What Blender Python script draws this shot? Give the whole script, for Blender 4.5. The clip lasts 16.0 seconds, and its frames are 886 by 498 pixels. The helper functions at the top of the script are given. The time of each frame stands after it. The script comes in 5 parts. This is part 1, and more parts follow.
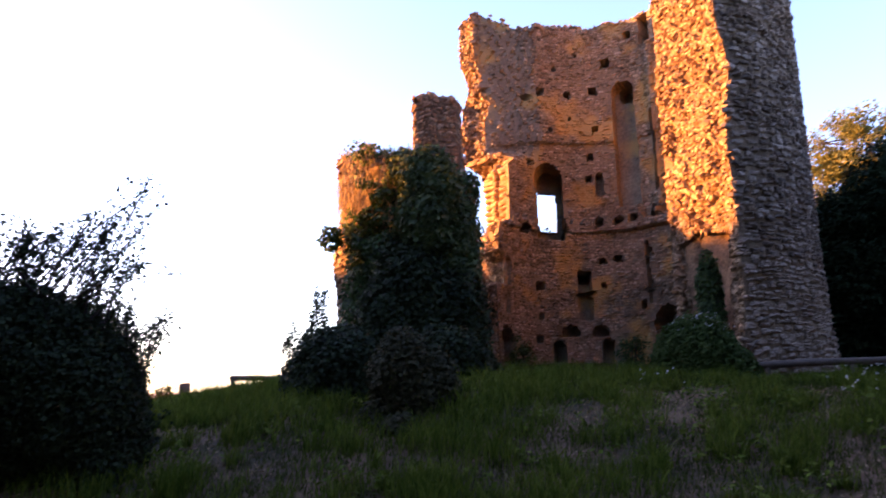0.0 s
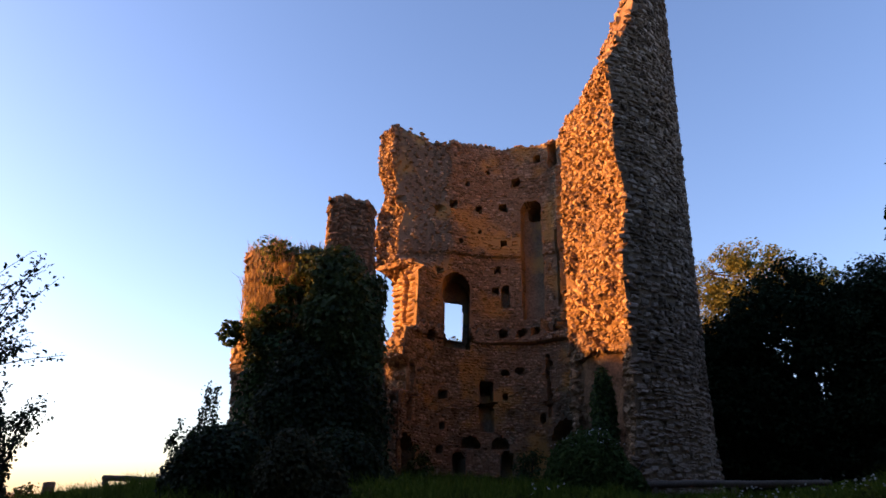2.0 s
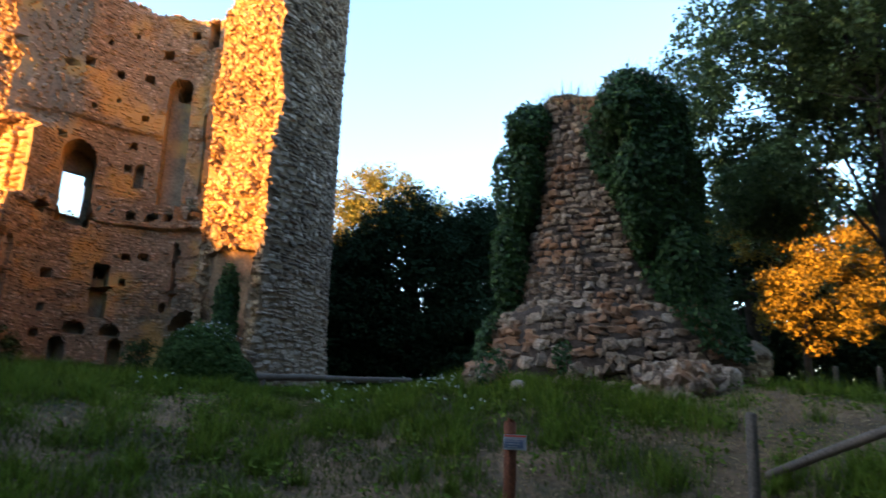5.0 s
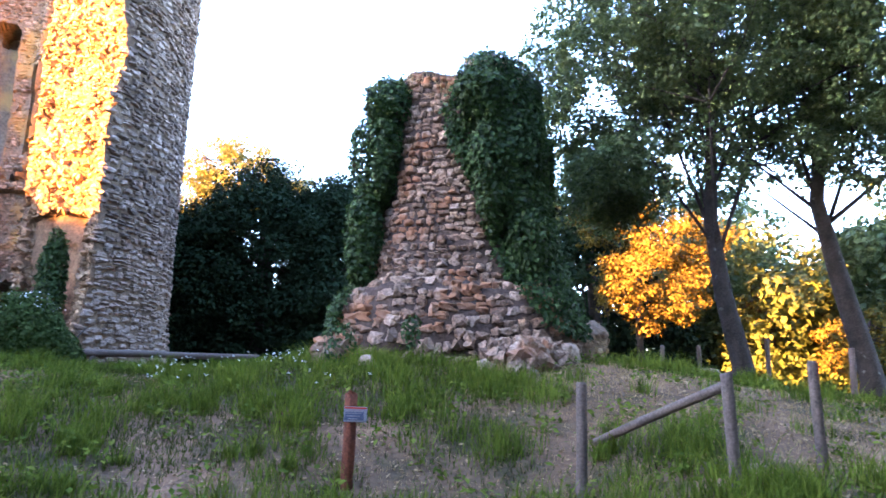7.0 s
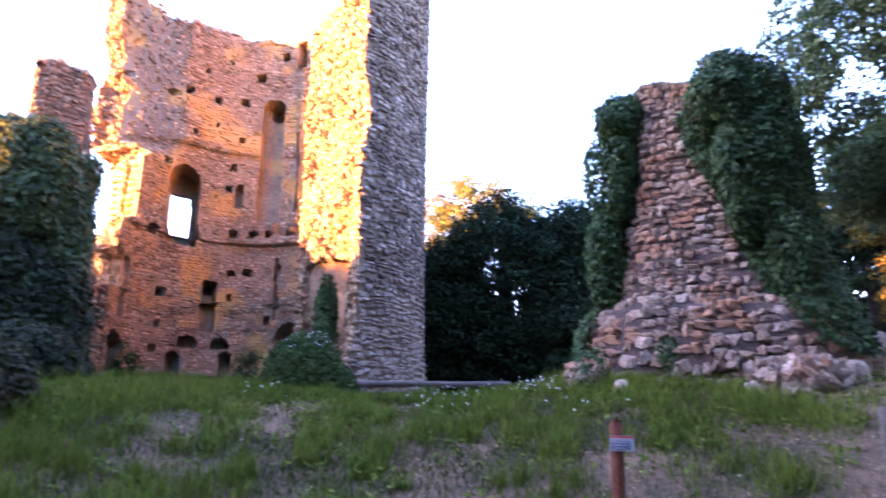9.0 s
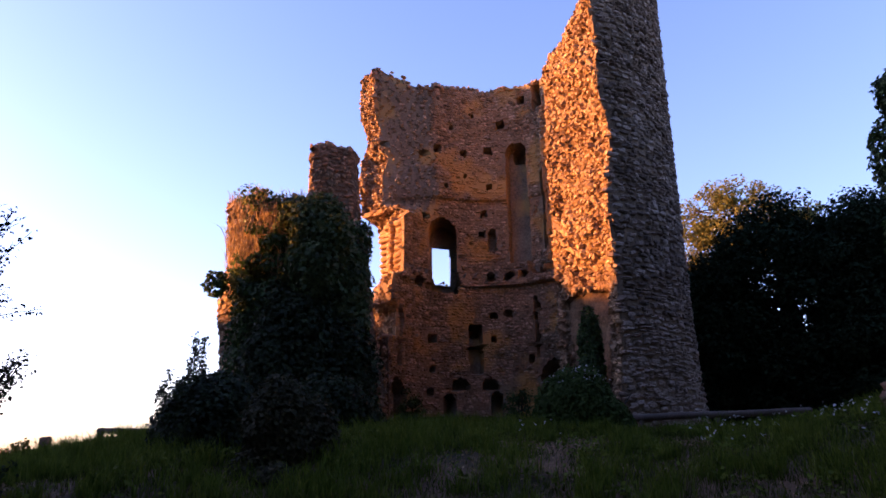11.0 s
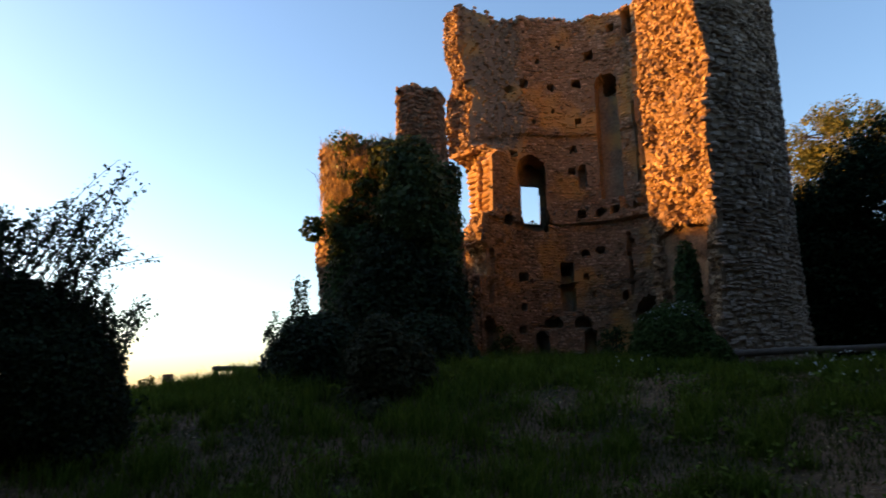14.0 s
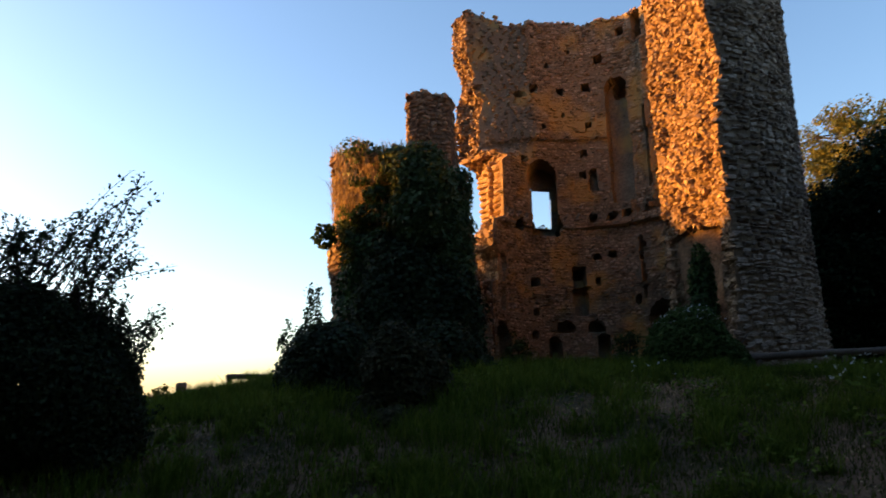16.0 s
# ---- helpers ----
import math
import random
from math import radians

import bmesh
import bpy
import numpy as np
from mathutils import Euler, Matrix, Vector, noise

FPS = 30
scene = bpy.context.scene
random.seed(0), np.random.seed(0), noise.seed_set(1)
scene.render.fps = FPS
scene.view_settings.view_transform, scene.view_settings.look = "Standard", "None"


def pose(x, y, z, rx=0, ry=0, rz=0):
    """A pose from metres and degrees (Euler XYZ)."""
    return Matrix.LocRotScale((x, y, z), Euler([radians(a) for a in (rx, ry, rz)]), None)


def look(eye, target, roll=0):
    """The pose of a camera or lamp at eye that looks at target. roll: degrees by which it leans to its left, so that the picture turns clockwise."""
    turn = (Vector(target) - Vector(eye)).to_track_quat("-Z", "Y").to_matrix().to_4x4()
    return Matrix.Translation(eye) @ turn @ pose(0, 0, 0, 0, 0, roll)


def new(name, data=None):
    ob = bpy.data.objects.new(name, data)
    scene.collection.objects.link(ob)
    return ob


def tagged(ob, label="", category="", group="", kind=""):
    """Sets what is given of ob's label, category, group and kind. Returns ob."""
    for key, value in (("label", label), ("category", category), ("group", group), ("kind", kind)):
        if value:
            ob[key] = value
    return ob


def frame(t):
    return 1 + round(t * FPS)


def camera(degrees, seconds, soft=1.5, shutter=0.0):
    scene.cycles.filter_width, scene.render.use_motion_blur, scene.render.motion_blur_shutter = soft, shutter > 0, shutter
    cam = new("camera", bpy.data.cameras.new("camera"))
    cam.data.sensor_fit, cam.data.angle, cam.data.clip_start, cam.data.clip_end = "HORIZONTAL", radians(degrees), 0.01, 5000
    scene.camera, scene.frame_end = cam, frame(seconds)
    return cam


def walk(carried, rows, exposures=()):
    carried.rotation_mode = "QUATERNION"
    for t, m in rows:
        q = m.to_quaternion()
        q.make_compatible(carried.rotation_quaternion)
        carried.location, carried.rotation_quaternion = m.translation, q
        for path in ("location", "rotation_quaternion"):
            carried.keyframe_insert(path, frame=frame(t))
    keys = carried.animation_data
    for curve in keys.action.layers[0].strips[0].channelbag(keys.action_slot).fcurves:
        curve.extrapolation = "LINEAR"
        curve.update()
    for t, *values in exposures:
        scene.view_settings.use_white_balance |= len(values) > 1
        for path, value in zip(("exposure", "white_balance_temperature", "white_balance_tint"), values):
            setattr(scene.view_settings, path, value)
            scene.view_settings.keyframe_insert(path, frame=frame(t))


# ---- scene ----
cam = camera(65.45, 16.0, soft=1.6, shutter=0.5)
ROWS = [  # seconds, x, y, z, pitch, yaw to the right, roll
    (0, -0.113, 0.141, 1.666, 11.32, -6.55, -0.99),
    (0.5, -0.085, 0.107, 1.649, 13.33, -3.15, -1.37),
    (1, -0.077, 0.077, 1.636, 15.06, -1.07, -0.60),
    (1.5, -0.027, 0.045, 1.623, 17.50, 0.00, 0.00),
    (2, -0.021, -0.008, 1.630, 19.97, 1.11, 1.03),
    (2.5, -0.042, -0.073, 1.611, 19.47, 1.51, 1.49),
    (3, -0.093, -0.044, 1.595, 18.90, 5.23, 1.08),
    (3.5, -0.130, -0.097, 1.650, 18.13, 11.79, 1.27),
    (4, -0.100, -0.115, 1.636, 16.63, 19.58, 1.10),
    (4.5, -0.082, -0.158, 1.624, 13.91, 26.67, 1.44),
    (5, -0.024, -0.158, 1.616, 12.46, 31.46, 2.12),
    (5.2, -0.006, -0.162, 1.605, 12.14, 33.85, 2.05),
    (6.25, 0.110, -0.130, 1.570, 11.30, 44.60, 1.90),
    (7.3, 0.196, -0.091, 1.535, 11.12, 41.27, 1.50),
    (7.5, 0.182, -0.075, 1.543, 11.05, 39.45, 1.21),
    (8, 0.167, -0.063, 1.559, 12.25, 34.52, 0.76),
    (8.5, 0.114, -0.074, 1.565, 12.75, 28.56, 0.23),
    (9, 0.029, -0.065, 1.584, 12.70, 23.62, 0.91),
    (9.5, -0.023, 0.006, 1.572, 13.94, 14.12, 0.19),
    (10, 0.033, 0.071, 1.564, 15.21, 6.15, -1.57),
    (10.2, 0.079, 0.097, 1.581, 15.67, 4.67, -1.41),
    (11.25, 0.060, 0.080, 1.590, 15.40, 1.90, -1.05),
    (12.3, 0.032, 0.057, 1.608, 13.30, 1.27, -0.73),
    (12.5, 0.032, 0.062, 1.613, 12.85, 0.73, -0.67),
    (13, 0.045, 0.054, 1.601, 11.42, -1.12, -0.43),
    (13.5, 0.019, 0.057, 1.591, 11.11, -1.67, -0.88),
    (14, 0.021, 0.071, 1.583, 10.72, -5.48, -1.09),
    (14.5, -0.018, 0.075, 1.586, 10.28, -8.41, -0.93),
    (15, -0.029, 0.086, 1.586, 9.70, -9.41, -0.80),
    (15.5, -0.042, 0.091, 1.589, 10.16, -8.62, -1.38),
    (16, -0.027, 0.095, 1.598, 11.20, -6.32, -1.59),
]

EXPOSURES = [
    (0.0, 3.55, 5750, 44), (0.6, 2.7, 5480, 60), (1.2, 2.55, 5530, 54), (2.0, 2.25, 5750, 30), (3.0, 2.34, 6000, 16),
    (3.6, 2.5, 6050, 11), (4.2, 2.9, 6050, 14), (4.6, 3.35, 5900, 18), (5.0, 3.9, 5850, 8), (6.2, 4.95, 5700, 18), (7.3, 5.75, 5480, 33),
    (8.5, 5.75, 5400, 42), (9.0, 5.5, 5330, 49), (9.5, 4.6, 5180, 56), (10.2, 3.2, 5120, 78), (11.2, 2.6, 5600, 40),
    (12.5, 2.38, 5800, 18), (14.0, 2.3, 5880, 14), (16.0, 2.3, 5900, 13),
]
walk(cam, [(t, pose(x, y, z, 90 + p, 0, -w) @ pose(0, 0, 0, 0, 0, r)) for t, x, y, z, p, w, r in ROWS], EXPOSURES)

# ---- light ----
SUN_AZ, SUN_EL = -78.0, 9.0          # degrees: clockwise from +y, above the horizon
world = bpy.data.worlds.new("evening_sky")
scene.world = world
world.use_nodes = True
wn, wl = world.node_tree.nodes, world.node_tree.links
sky = wn.new("ShaderNodeTexSky")
sky.sky_type, sky.sun_disc = "NISHITA", False
sky.sun_elevation, sky.sun_rotation = radians(SUN_EL), radians(SUN_AZ)
sky.altitude, sky.air_density, sky.dust_density, sky.ozone_density = 100, 1.0, 1.1, 1.5
wn["Background"].inputs[1].default_value = 0.074
wl.new(sky.outputs[0], wn["Background"].inputs[0])
sun_data = bpy.data.lights.new("sun", "SUN")
sun_data.energy, sun_data.angle, sun_data.color = 5.0, radians(0.6), (1.0, 0.385, 0.045)
sun_ob = new("sun", sun_data)
sun_dir = Vector((math.sin(radians(SUN_AZ)) * math.cos(radians(SUN_EL)), math.cos(radians(SUN_AZ)) * math.cos(radians(SUN_EL)), math.sin(radians(SUN_EL))))
sun_ob.matrix_world = look(sun_dir * 100, (0, 0, 0))
rng = np.random.default_rng(7)


# ---- materials ----
def material(name, stops, scale, rough=0.9, bump=0.3, fine=None, island=0.5, spec=0.2, translucent=0.0, obj_random=False, dark=0.55, moss=None):
    """Grain and stains at two sizes over a ramp of base colours, with a tone of its own for each piece."""
    m = bpy.data.materials.new(name)
    m.use_nodes = True
    n, l = m.node_tree.nodes, m.node_tree.links
    b = n["Principled BSDF"]
    b.inputs["Roughness"].default_value = rough
    b.inputs["Specular IOR Level"].default_value = spec
    co = n.new("ShaderNodeTexCoord")
    big = n.new("ShaderNodeTexNoise")
    big.inputs["Scale"].default_value, big.inputs["Detail"].default_value, big.inputs["Roughness"].default_value = scale, 5, 0.65
    geo = n.new("ShaderNodeNewGeometry")
    l.new(geo.outputs["Position"], big.inputs["Vector"])
    small = n.new("ShaderNodeTexNoise")
    small.inputs["Scale"].default_value, small.inputs["Detail"].default_value = fine or scale * 9, 4
    l.new(geo.outputs["Position"], small.inputs["Vector"])
    rnd = geo.outputs["Random Per Island"]
    if obj_random:
        rnd = n.new("ShaderNodeObjectInfo").outputs["Random"]
    mixa = n.new("ShaderNodeMix")
    mixa.inputs[0].default_value = island
    l.new(big.outputs["Fac"], mixa.inputs[2]), l.new(rnd, mixa.inputs[3])
    ramp = n.new("ShaderNodeValToRGB")
    el = ramp.color_ramp.elements
    while len(el) < len(stops):
        el.new(0.5)
    for e, (p, c) in zip(el, stops):
        e.position, e.color = p, (*c, 1)
    l.new(mixa.outputs[0], ramp.inputs[0])
    mul = n.new("ShaderNodeMix")
    mul.data_type, mul.blend_type = "RGBA", "MULTIPLY"
    mul.inputs[0].default_value = 1.0
    r2 = n.new("ShaderNodeValToRGB")
    r2.color_ramp.elements[0].position, r2.color_ramp.elements[0].color = 0.3, (dark, dark, dark, 1)
    r2.color_ramp.elements[1].position, r2.color_ramp.elements[1].color = 0.68, (1.1, 1.1, 1.1, 1)
    l.new(small.outputs["Fac"], r2.inputs[0])
    l.new(ramp.outputs[0], mul.inputs[6]), l.new(r2.outputs[0], mul.inputs[7])
    last = mul.outputs[2]
    if moss:
        mn = n.new("ShaderNodeTexNoise")
        mn.inputs["Scale"].default_value, mn.inputs["Detail"].default_value = moss[1], 6
        l.new(geo.outputs["Position"], mn.inputs["Vector"])
        mr = n.new("ShaderNodeValToRGB")
        mr.color_ramp.elements[0].position, mr.color_ramp.elements[1].position = moss[2], moss[2] + 0.1
        l.new(mn.outputs["Fac"], mr.inputs[0])
        mm = n.new("ShaderNodeMix")
        mm.data_type = "RGBA"
        mm.inputs[7].default_value = (*moss[0], 1)
        l.new(mr.outputs[0], mm.inputs[0]), l.new(last, mm.inputs[6])
        last = mm.outputs[2]
    l.new(last, b.inputs["Base Color"])
    if bump:
        bp = n.new("ShaderNodeBump")
        bp.inputs["Strength"].default_value, bp.inputs["Distance"].default_value = bump, 0.03
        l.new(small.outputs["Fac"], bp.inputs["Height"]), l.new(bp.outputs[0], b.inputs["Normal"])
    if translucent:
        tr = n.new("ShaderNodeBsdfTranslucent")
        l.new(last, tr.inputs["Color"])
        ms = n.new("ShaderNodeMixShader")
        ms.inputs[0].default_value = translucent
        l.new(b.outputs[0], ms.inputs[1]), l.new(tr.outputs[0], ms.inputs[2])
        l.new(ms.outputs[0], n["Material Output"].inputs["Surface"])
    return m


M_STONE = material("tower_stone", [(0.2, (0.13, 0.08, 0.045)), (0.5, (0.31, 0.205, 0.115)), (0.8, (0.44, 0.32, 0.195))], 0.9, island=0.55, fine=14, bump=0.5)
M_INNER = material("inner_stone", [(0.2, (0.115, 0.09, 0.058)), (0.5, (0.29, 0.232, 0.15)), (0.82, (0.47, 0.39, 0.28))], 0.6, island=0.45, fine=14, bump=0.5, moss=((0.35, 0.235, 0.085), 0.7, 0.53))
M_MORTAR = material("old_mortar", [(0.3, (0.11, 0.07, 0.04)), (0.7, (0.24, 0.16, 0.095))], 1.3, island=0.0, fine=16, bump=0.9)
M_PLASTER = material("ochre_plaster", [(0.3, (0.30, 0.17, 0.07)), (0.7, (0.45, 0.31, 0.17))], 0.8, island=0.0, fine=18, bump=0.6)
M_RUBBLE = material("grey_rubble", [(0.15, (0.105, 0.073, 0.052)), (0.5, (0.275, 0.198, 0.142)), (0.85, (0.45, 0.345, 0.262))], 1.1, island=0.6, fine=16, bump=0.6)
M_GREY = material("field_stone", [(0.12, (0.115, 0.07, 0.045)), (0.35, (0.23, 0.15, 0.098)), (0.6, (0.32, 0.222, 0.152)), (0.9, (0.43, 0.33, 0.25))], 1.6, island=0.6, fine=22, bump=0.9, dark=0.38, obj_random=True, moss=((0.25, 0.125, 0.065), 1.3, 0.52))
M_GREYWALL = material("field_stone_wall", [(0.12, (0.115, 0.07, 0.045)), (0.35, (0.23, 0.15, 0.098)), (0.6, (0.32, 0.222, 0.152)), (0.9, (0.43, 0.33, 0.25))], 1.6, island=0.6, fine=22, bump=0.9, dark=0.38, moss=((0.25, 0.125, 0.065), 1.3, 0.52))
M_IVY = material("ivy_leaves", [(0.2, (0.02, 0.042, 0.01)), (0.6, (0.042, 0.085, 0.019)), (0.9, (0.08, 0.135, 0.034))], 1.5, rough=0.55, spec=0.22, island=0.6, bump=0, translucent=0.25)
M_BUSH = material("bramble_leaves", [(0.2, (0.015, 0.024, 0.009)), (0.6, (0.032, 0.05, 0.018)), (0.9, (0.06, 0.08, 0.03))], 1.2, rough=0.6, spec=0.15, island=0.6, bump=0, translucent=0.25)
M_SHRUB = material("shrub_leaves", [(0.2, (0.036, 0.062, 0.015)), (0.6, (0.075, 0.118, 0.028)), (0.9, (0.13, 0.17, 0.05))], 1.2, rough=0.75, spec=0.08, island=0.6, bump=0, translucent=0.25)
M_SCRUB = material("scrub_leaves", [(0.2, (0.03, 0.032, 0.014)), (0.6, (0.06, 0.06, 0.026)), (0.9, (0.11, 0.09, 0.045))], 1.6, rough=0.7, spec=0.1, island=0.6, bump=0, translucent=0.2)
M_JOINT = material("dark_joint_earth", [(0.3, (0.045, 0.03, 0.022)), (0.7, (0.11, 0.075, 0.055))], 2.0, island=0.0, fine=20, bump=0.9)
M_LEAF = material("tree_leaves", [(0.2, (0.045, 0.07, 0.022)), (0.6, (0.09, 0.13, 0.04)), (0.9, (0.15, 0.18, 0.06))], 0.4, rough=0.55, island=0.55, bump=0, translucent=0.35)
M_DARKLEAF = material("yew_and_shaded_leaves", [(0.2, (0.012, 0.022, 0.011)), (0.6, (0.022, 0.04, 0.018)), (0.9, (0.034, 0.05, 0.022))], 0.7, rough=0.9, spec=0.05, island=0.5, bump=0)
M_GOLD = material("autumn_leaves", [(0.2, (0.085, 0.068, 0.012)), (0.6, (0.17, 0.13, 0.018)), (0.9, (0.25, 0.19, 0.03))], 0.8, rough=0.6, spec=0.1, island=0.6, bump=0, translucent=0.35)
M_ASH = material("ash_leaves", [(0.2, (0.085, 0.09, 0.02)), (0.6, (0.15, 0.16, 0.036)), (0.9, (0.21, 0.205, 0.055))], 0.5, rough=0.6, spec=0.1, island=0.6, bump=0, translucent=0.35)
M_GRASS = material("grass_blades", [(0.2, (0.028, 0.044, 0.006)), (0.55, (0.058, 0.08, 0.012)), (0.9, (0.105, 0.112, 0.022))], 0.5, rough=0.8, spec=0.05, island=0.6, bump=0, translucent=0.3)
M_DRY = material("dry_grass", [(0.2, (0.24, 0.17, 0.08)), (0.6, (0.38, 0.27, 0.14)), (0.9, (0.5, 0.38, 0.2))], 0.8, rough=0.8, island=0.6, bump=0, translucent=0.3)
M_GROUND = material("meadow_soil", [(0.25, (0.026, 0.03, 0.01)), (0.4, (0.062, 0.046, 0.02)), (0.52, (0.125, 0.076, 0.04)), (0.72, (0.225, 0.132, 0.072))], 0.8, island=0.0, fine=13, bump=1.0)
M_BARK = material("bark", [(0.3, (0.022, 0.018, 0.014)), (0.7, (0.06, 0.048, 0.038))], 3, island=0, fine=30, bump=0.8, moss=((0.2, 0.2, 0.17), 4, 0.66))
M_WOOD = material("grey_fence_wood", [(0.3, (0.075, 0.058, 0.045)), (0.7, (0.16, 0.125, 0.10))], 4, island=0.3, fine=45, bump=0.5)
M_REDWOOD = material("red_brown_post_wood", [(0.3, (0.09, 0.03, 0.016)), (0.7, (0.17, 0.055, 0.026))], 5, island=0, fine=40, bump=0.4)
M_LUSH = material("lush_leaves", [(0.2, (0.062, 0.10, 0.011)), (0.6, (0.12, 0.168, 0.018)), (0.9, (0.20, 0.23, 0.035))], 0.9, rough=0.7, spec=0.06, island=0.6, bump=0, translucent=0.3)
M_SIGN = material("sign_plate", [(0.3, (0.30, 0.31, 0.34)), (0.7, (0.4, 0.41, 0.44))], 20, rough=0.45, island=0, bump=0)
M_SIGNBLUE = material("sign_blue", [(0.3, (0.10, 0.13, 0.20)), (0.7, (0.14, 0.17, 0.25))], 20, rough=0.45, island=0, bump=0)
M_SIGNRED = material("sign_red", [(0.3, (0.5, 0.05, 0.03)), (0.7, (0.6, 0.08, 0.04))], 20, rough=0.45, island=0, bump=0)
M_FLOWER = material("white_petals", [(0.3, (0.7, 0.7, 0.66)), (0.7, (0.8, 0.8, 0.78))], 9, island=0.3, bump=0, translucent=0.2)


# ---- mesh helpers ----
def raw(name, V, F, mat, parent=None, label="", smooth=False):
    """A mesh object from an array of points and an array of triangles or quads."""
    V, F = np.asarray(V, dtype=np.float32), np.asarray(F, dtype=np.int32)
    me = bpy.data.meshes.new(name)
    k = F.shape[1]
    me.vertices.add(len(V)), me.loops.add(F.size), me.polygons.add(len(F))
    me.vertices.foreach_set("co", V.ravel())
    me.loops.foreach_set("vertex_index", F.ravel())
    me.polygons.foreach_set("loop_start", np.arange(0, F.size, k, dtype=np.int32))
    me.polygons.foreach_set("use_smooth", np.full(len(F), smooth))
    me.update(calc_edges=True)
    me.validate()
    me.materials.append(mat)
    ob = new(name, me)
    if parent:
        ob.parent = parent
    if label:
        ob["label"] = label
    return ob


def part(name, bm, mat, parent=None, label="", smooth=False):
    me = bpy.data.meshes.new(name)
    bm.to_mesh(me)
    bm.free()
    me.polygons.foreach_set("use_smooth", [smooth] * len(me.polygons))
    me.materials.append(mat)
    ob = new(name, me)
    if parent:
        ob.parent = parent
    if label:
        ob["label"] = label
    return ob


def empty(name, label, category, group="", kind=""):
    return tagged(new(name), label, category, group, kind)


def fbm(P, scale, octaves=3):
    """Smooth noise from sums of waves, for arrays of points: about -1 to 1."""
    P = np.asarray(P) * scale
    out, amp = 0, 1.0
    for o in range(octaves):
        a = P @ np.array([[1.0, 0.31, -0.42], [-0.53, 1.07, 0.29], [0.37, -0.61, 0.94]])
        out = out + amp * (np.sin(a[..., 0] + 1.7 * np.sin(a[..., 1] + o)) + np.sin(a[..., 1] * 1.13 + 1.3 * np.sin(a[..., 2])) + np.sin(a[..., 2] * 0.91 + 1.9 * np.sin(a[..., 0] * 0.8))) / 3
        P, amp = P * 2.03 + 5.1, amp * 0.5
    return out / 1.6


def grid_faces(nu, nv, keep=None):
    i, j = np.meshgrid(np.arange(nu - 1), np.arange(nv - 1), indexing="ij")
    a = i * nv + j
    F = np.stack([a, a + nv, a + nv + 1, a + 1], -1).reshape(-1, 4)
    return F if keep is None else F[keep.reshape(-1)]


ANG = np.linspace(0, 2 * np.pi, 8, endpoint=False) + np.pi / 8
RIM = np.stack([np.sign(np.cos(ANG)) * np.abs(np.cos(ANG)) ** 0.55, np.sign(np.sin(ANG)) * np.abs(np.sin(ANG)) ** 0.55], -1)
STONE_F = np.array([(i, (i + 1) % 8, 8 + (i + 1) % 8) for i in range(8)] + [(i, 8 + (i + 1) % 8, 8 + i) for i in range(8)] + [(8 + i, 8 + (i + 1) % 8, 16) for i in range(8)])


def stones_arrays(P, U, W, N, a, b, h, rough=0.16):
    """Rough blocks set in a wall: centre, along, up, outward; half width, half height, how far they stand out."""
    n = len(P)
    X = np.zeros((n, 17, 3))
    X[:, :8, :2], X[:, 8:16, :2] = RIM, RIM * 0.68
    X[:, :8, 2], X[:, 8:16, 2], X[:, 16, 2] = -0.7, 0.75, 1.08
    X += rng.normal(0, rough, X.shape) * np.array([1, 1, 1.2])
    V = P[:, None] + U[:, None] * (X[..., :1] * a[:, None, None]) + W[:, None] * (X[..., 1:2] * b[:, None, None]) + N[:, None] * (X[..., 2:] * h[:, None, None])
    F = STONE_F[None] + (np.arange(n) * 17)[:, None, None]
    return V.reshape(-1, 3), F.reshape(-1, 3)


def tilted(U, W, amount):
    """Courses that are not quite level."""
    a = rng.normal(0, amount, (len(U), 1))
    return U * np.cos(a) + W * np.sin(a), W * np.cos(a) - U * np.sin(a)


STONE_MESHES = {}


def stone_parts(name, P, U, W, N, a, b, h, mat, parent):
    """The same blocks, each an object of its own on one of a dozen shared meshes."""
    if mat.name not in STONE_MESHES:
        bank = []
        for k in range(12):
            V, F = stones_arrays(np.zeros((1, 3)), np.array([[1.0, 0, 0]]), np.array([[0, 1.0, 0]]), np.array([[0, 0, 1.0]]), np.ones(1), np.ones(1), np.ones(1), 0.07 if mat is M_PLASTER else 0.2)
            me = bpy.data.meshes.new(name)
            me.from_pydata(V.tolist(), [], F.tolist())
            me.materials.append(mat)
            bank.append(me)
        STONE_MESHES[mat.name] = bank
    bank = STONE_MESHES[mat.name]
    for i in range(len(P)):
        ob = new(name, bank[int(rng.integers(12))])
        m = Matrix.Identity(4)
        for c, (v, s) in enumerate(((U[i], a[i]), (W[i], b[i]), (N[i], h[i]))):
            for r in range(3):
                m[r][c] = float(v[r] * s)
        m.translation = Vector(P[i].tolist())
        ob.parent = parent
        ob.matrix_basis = m


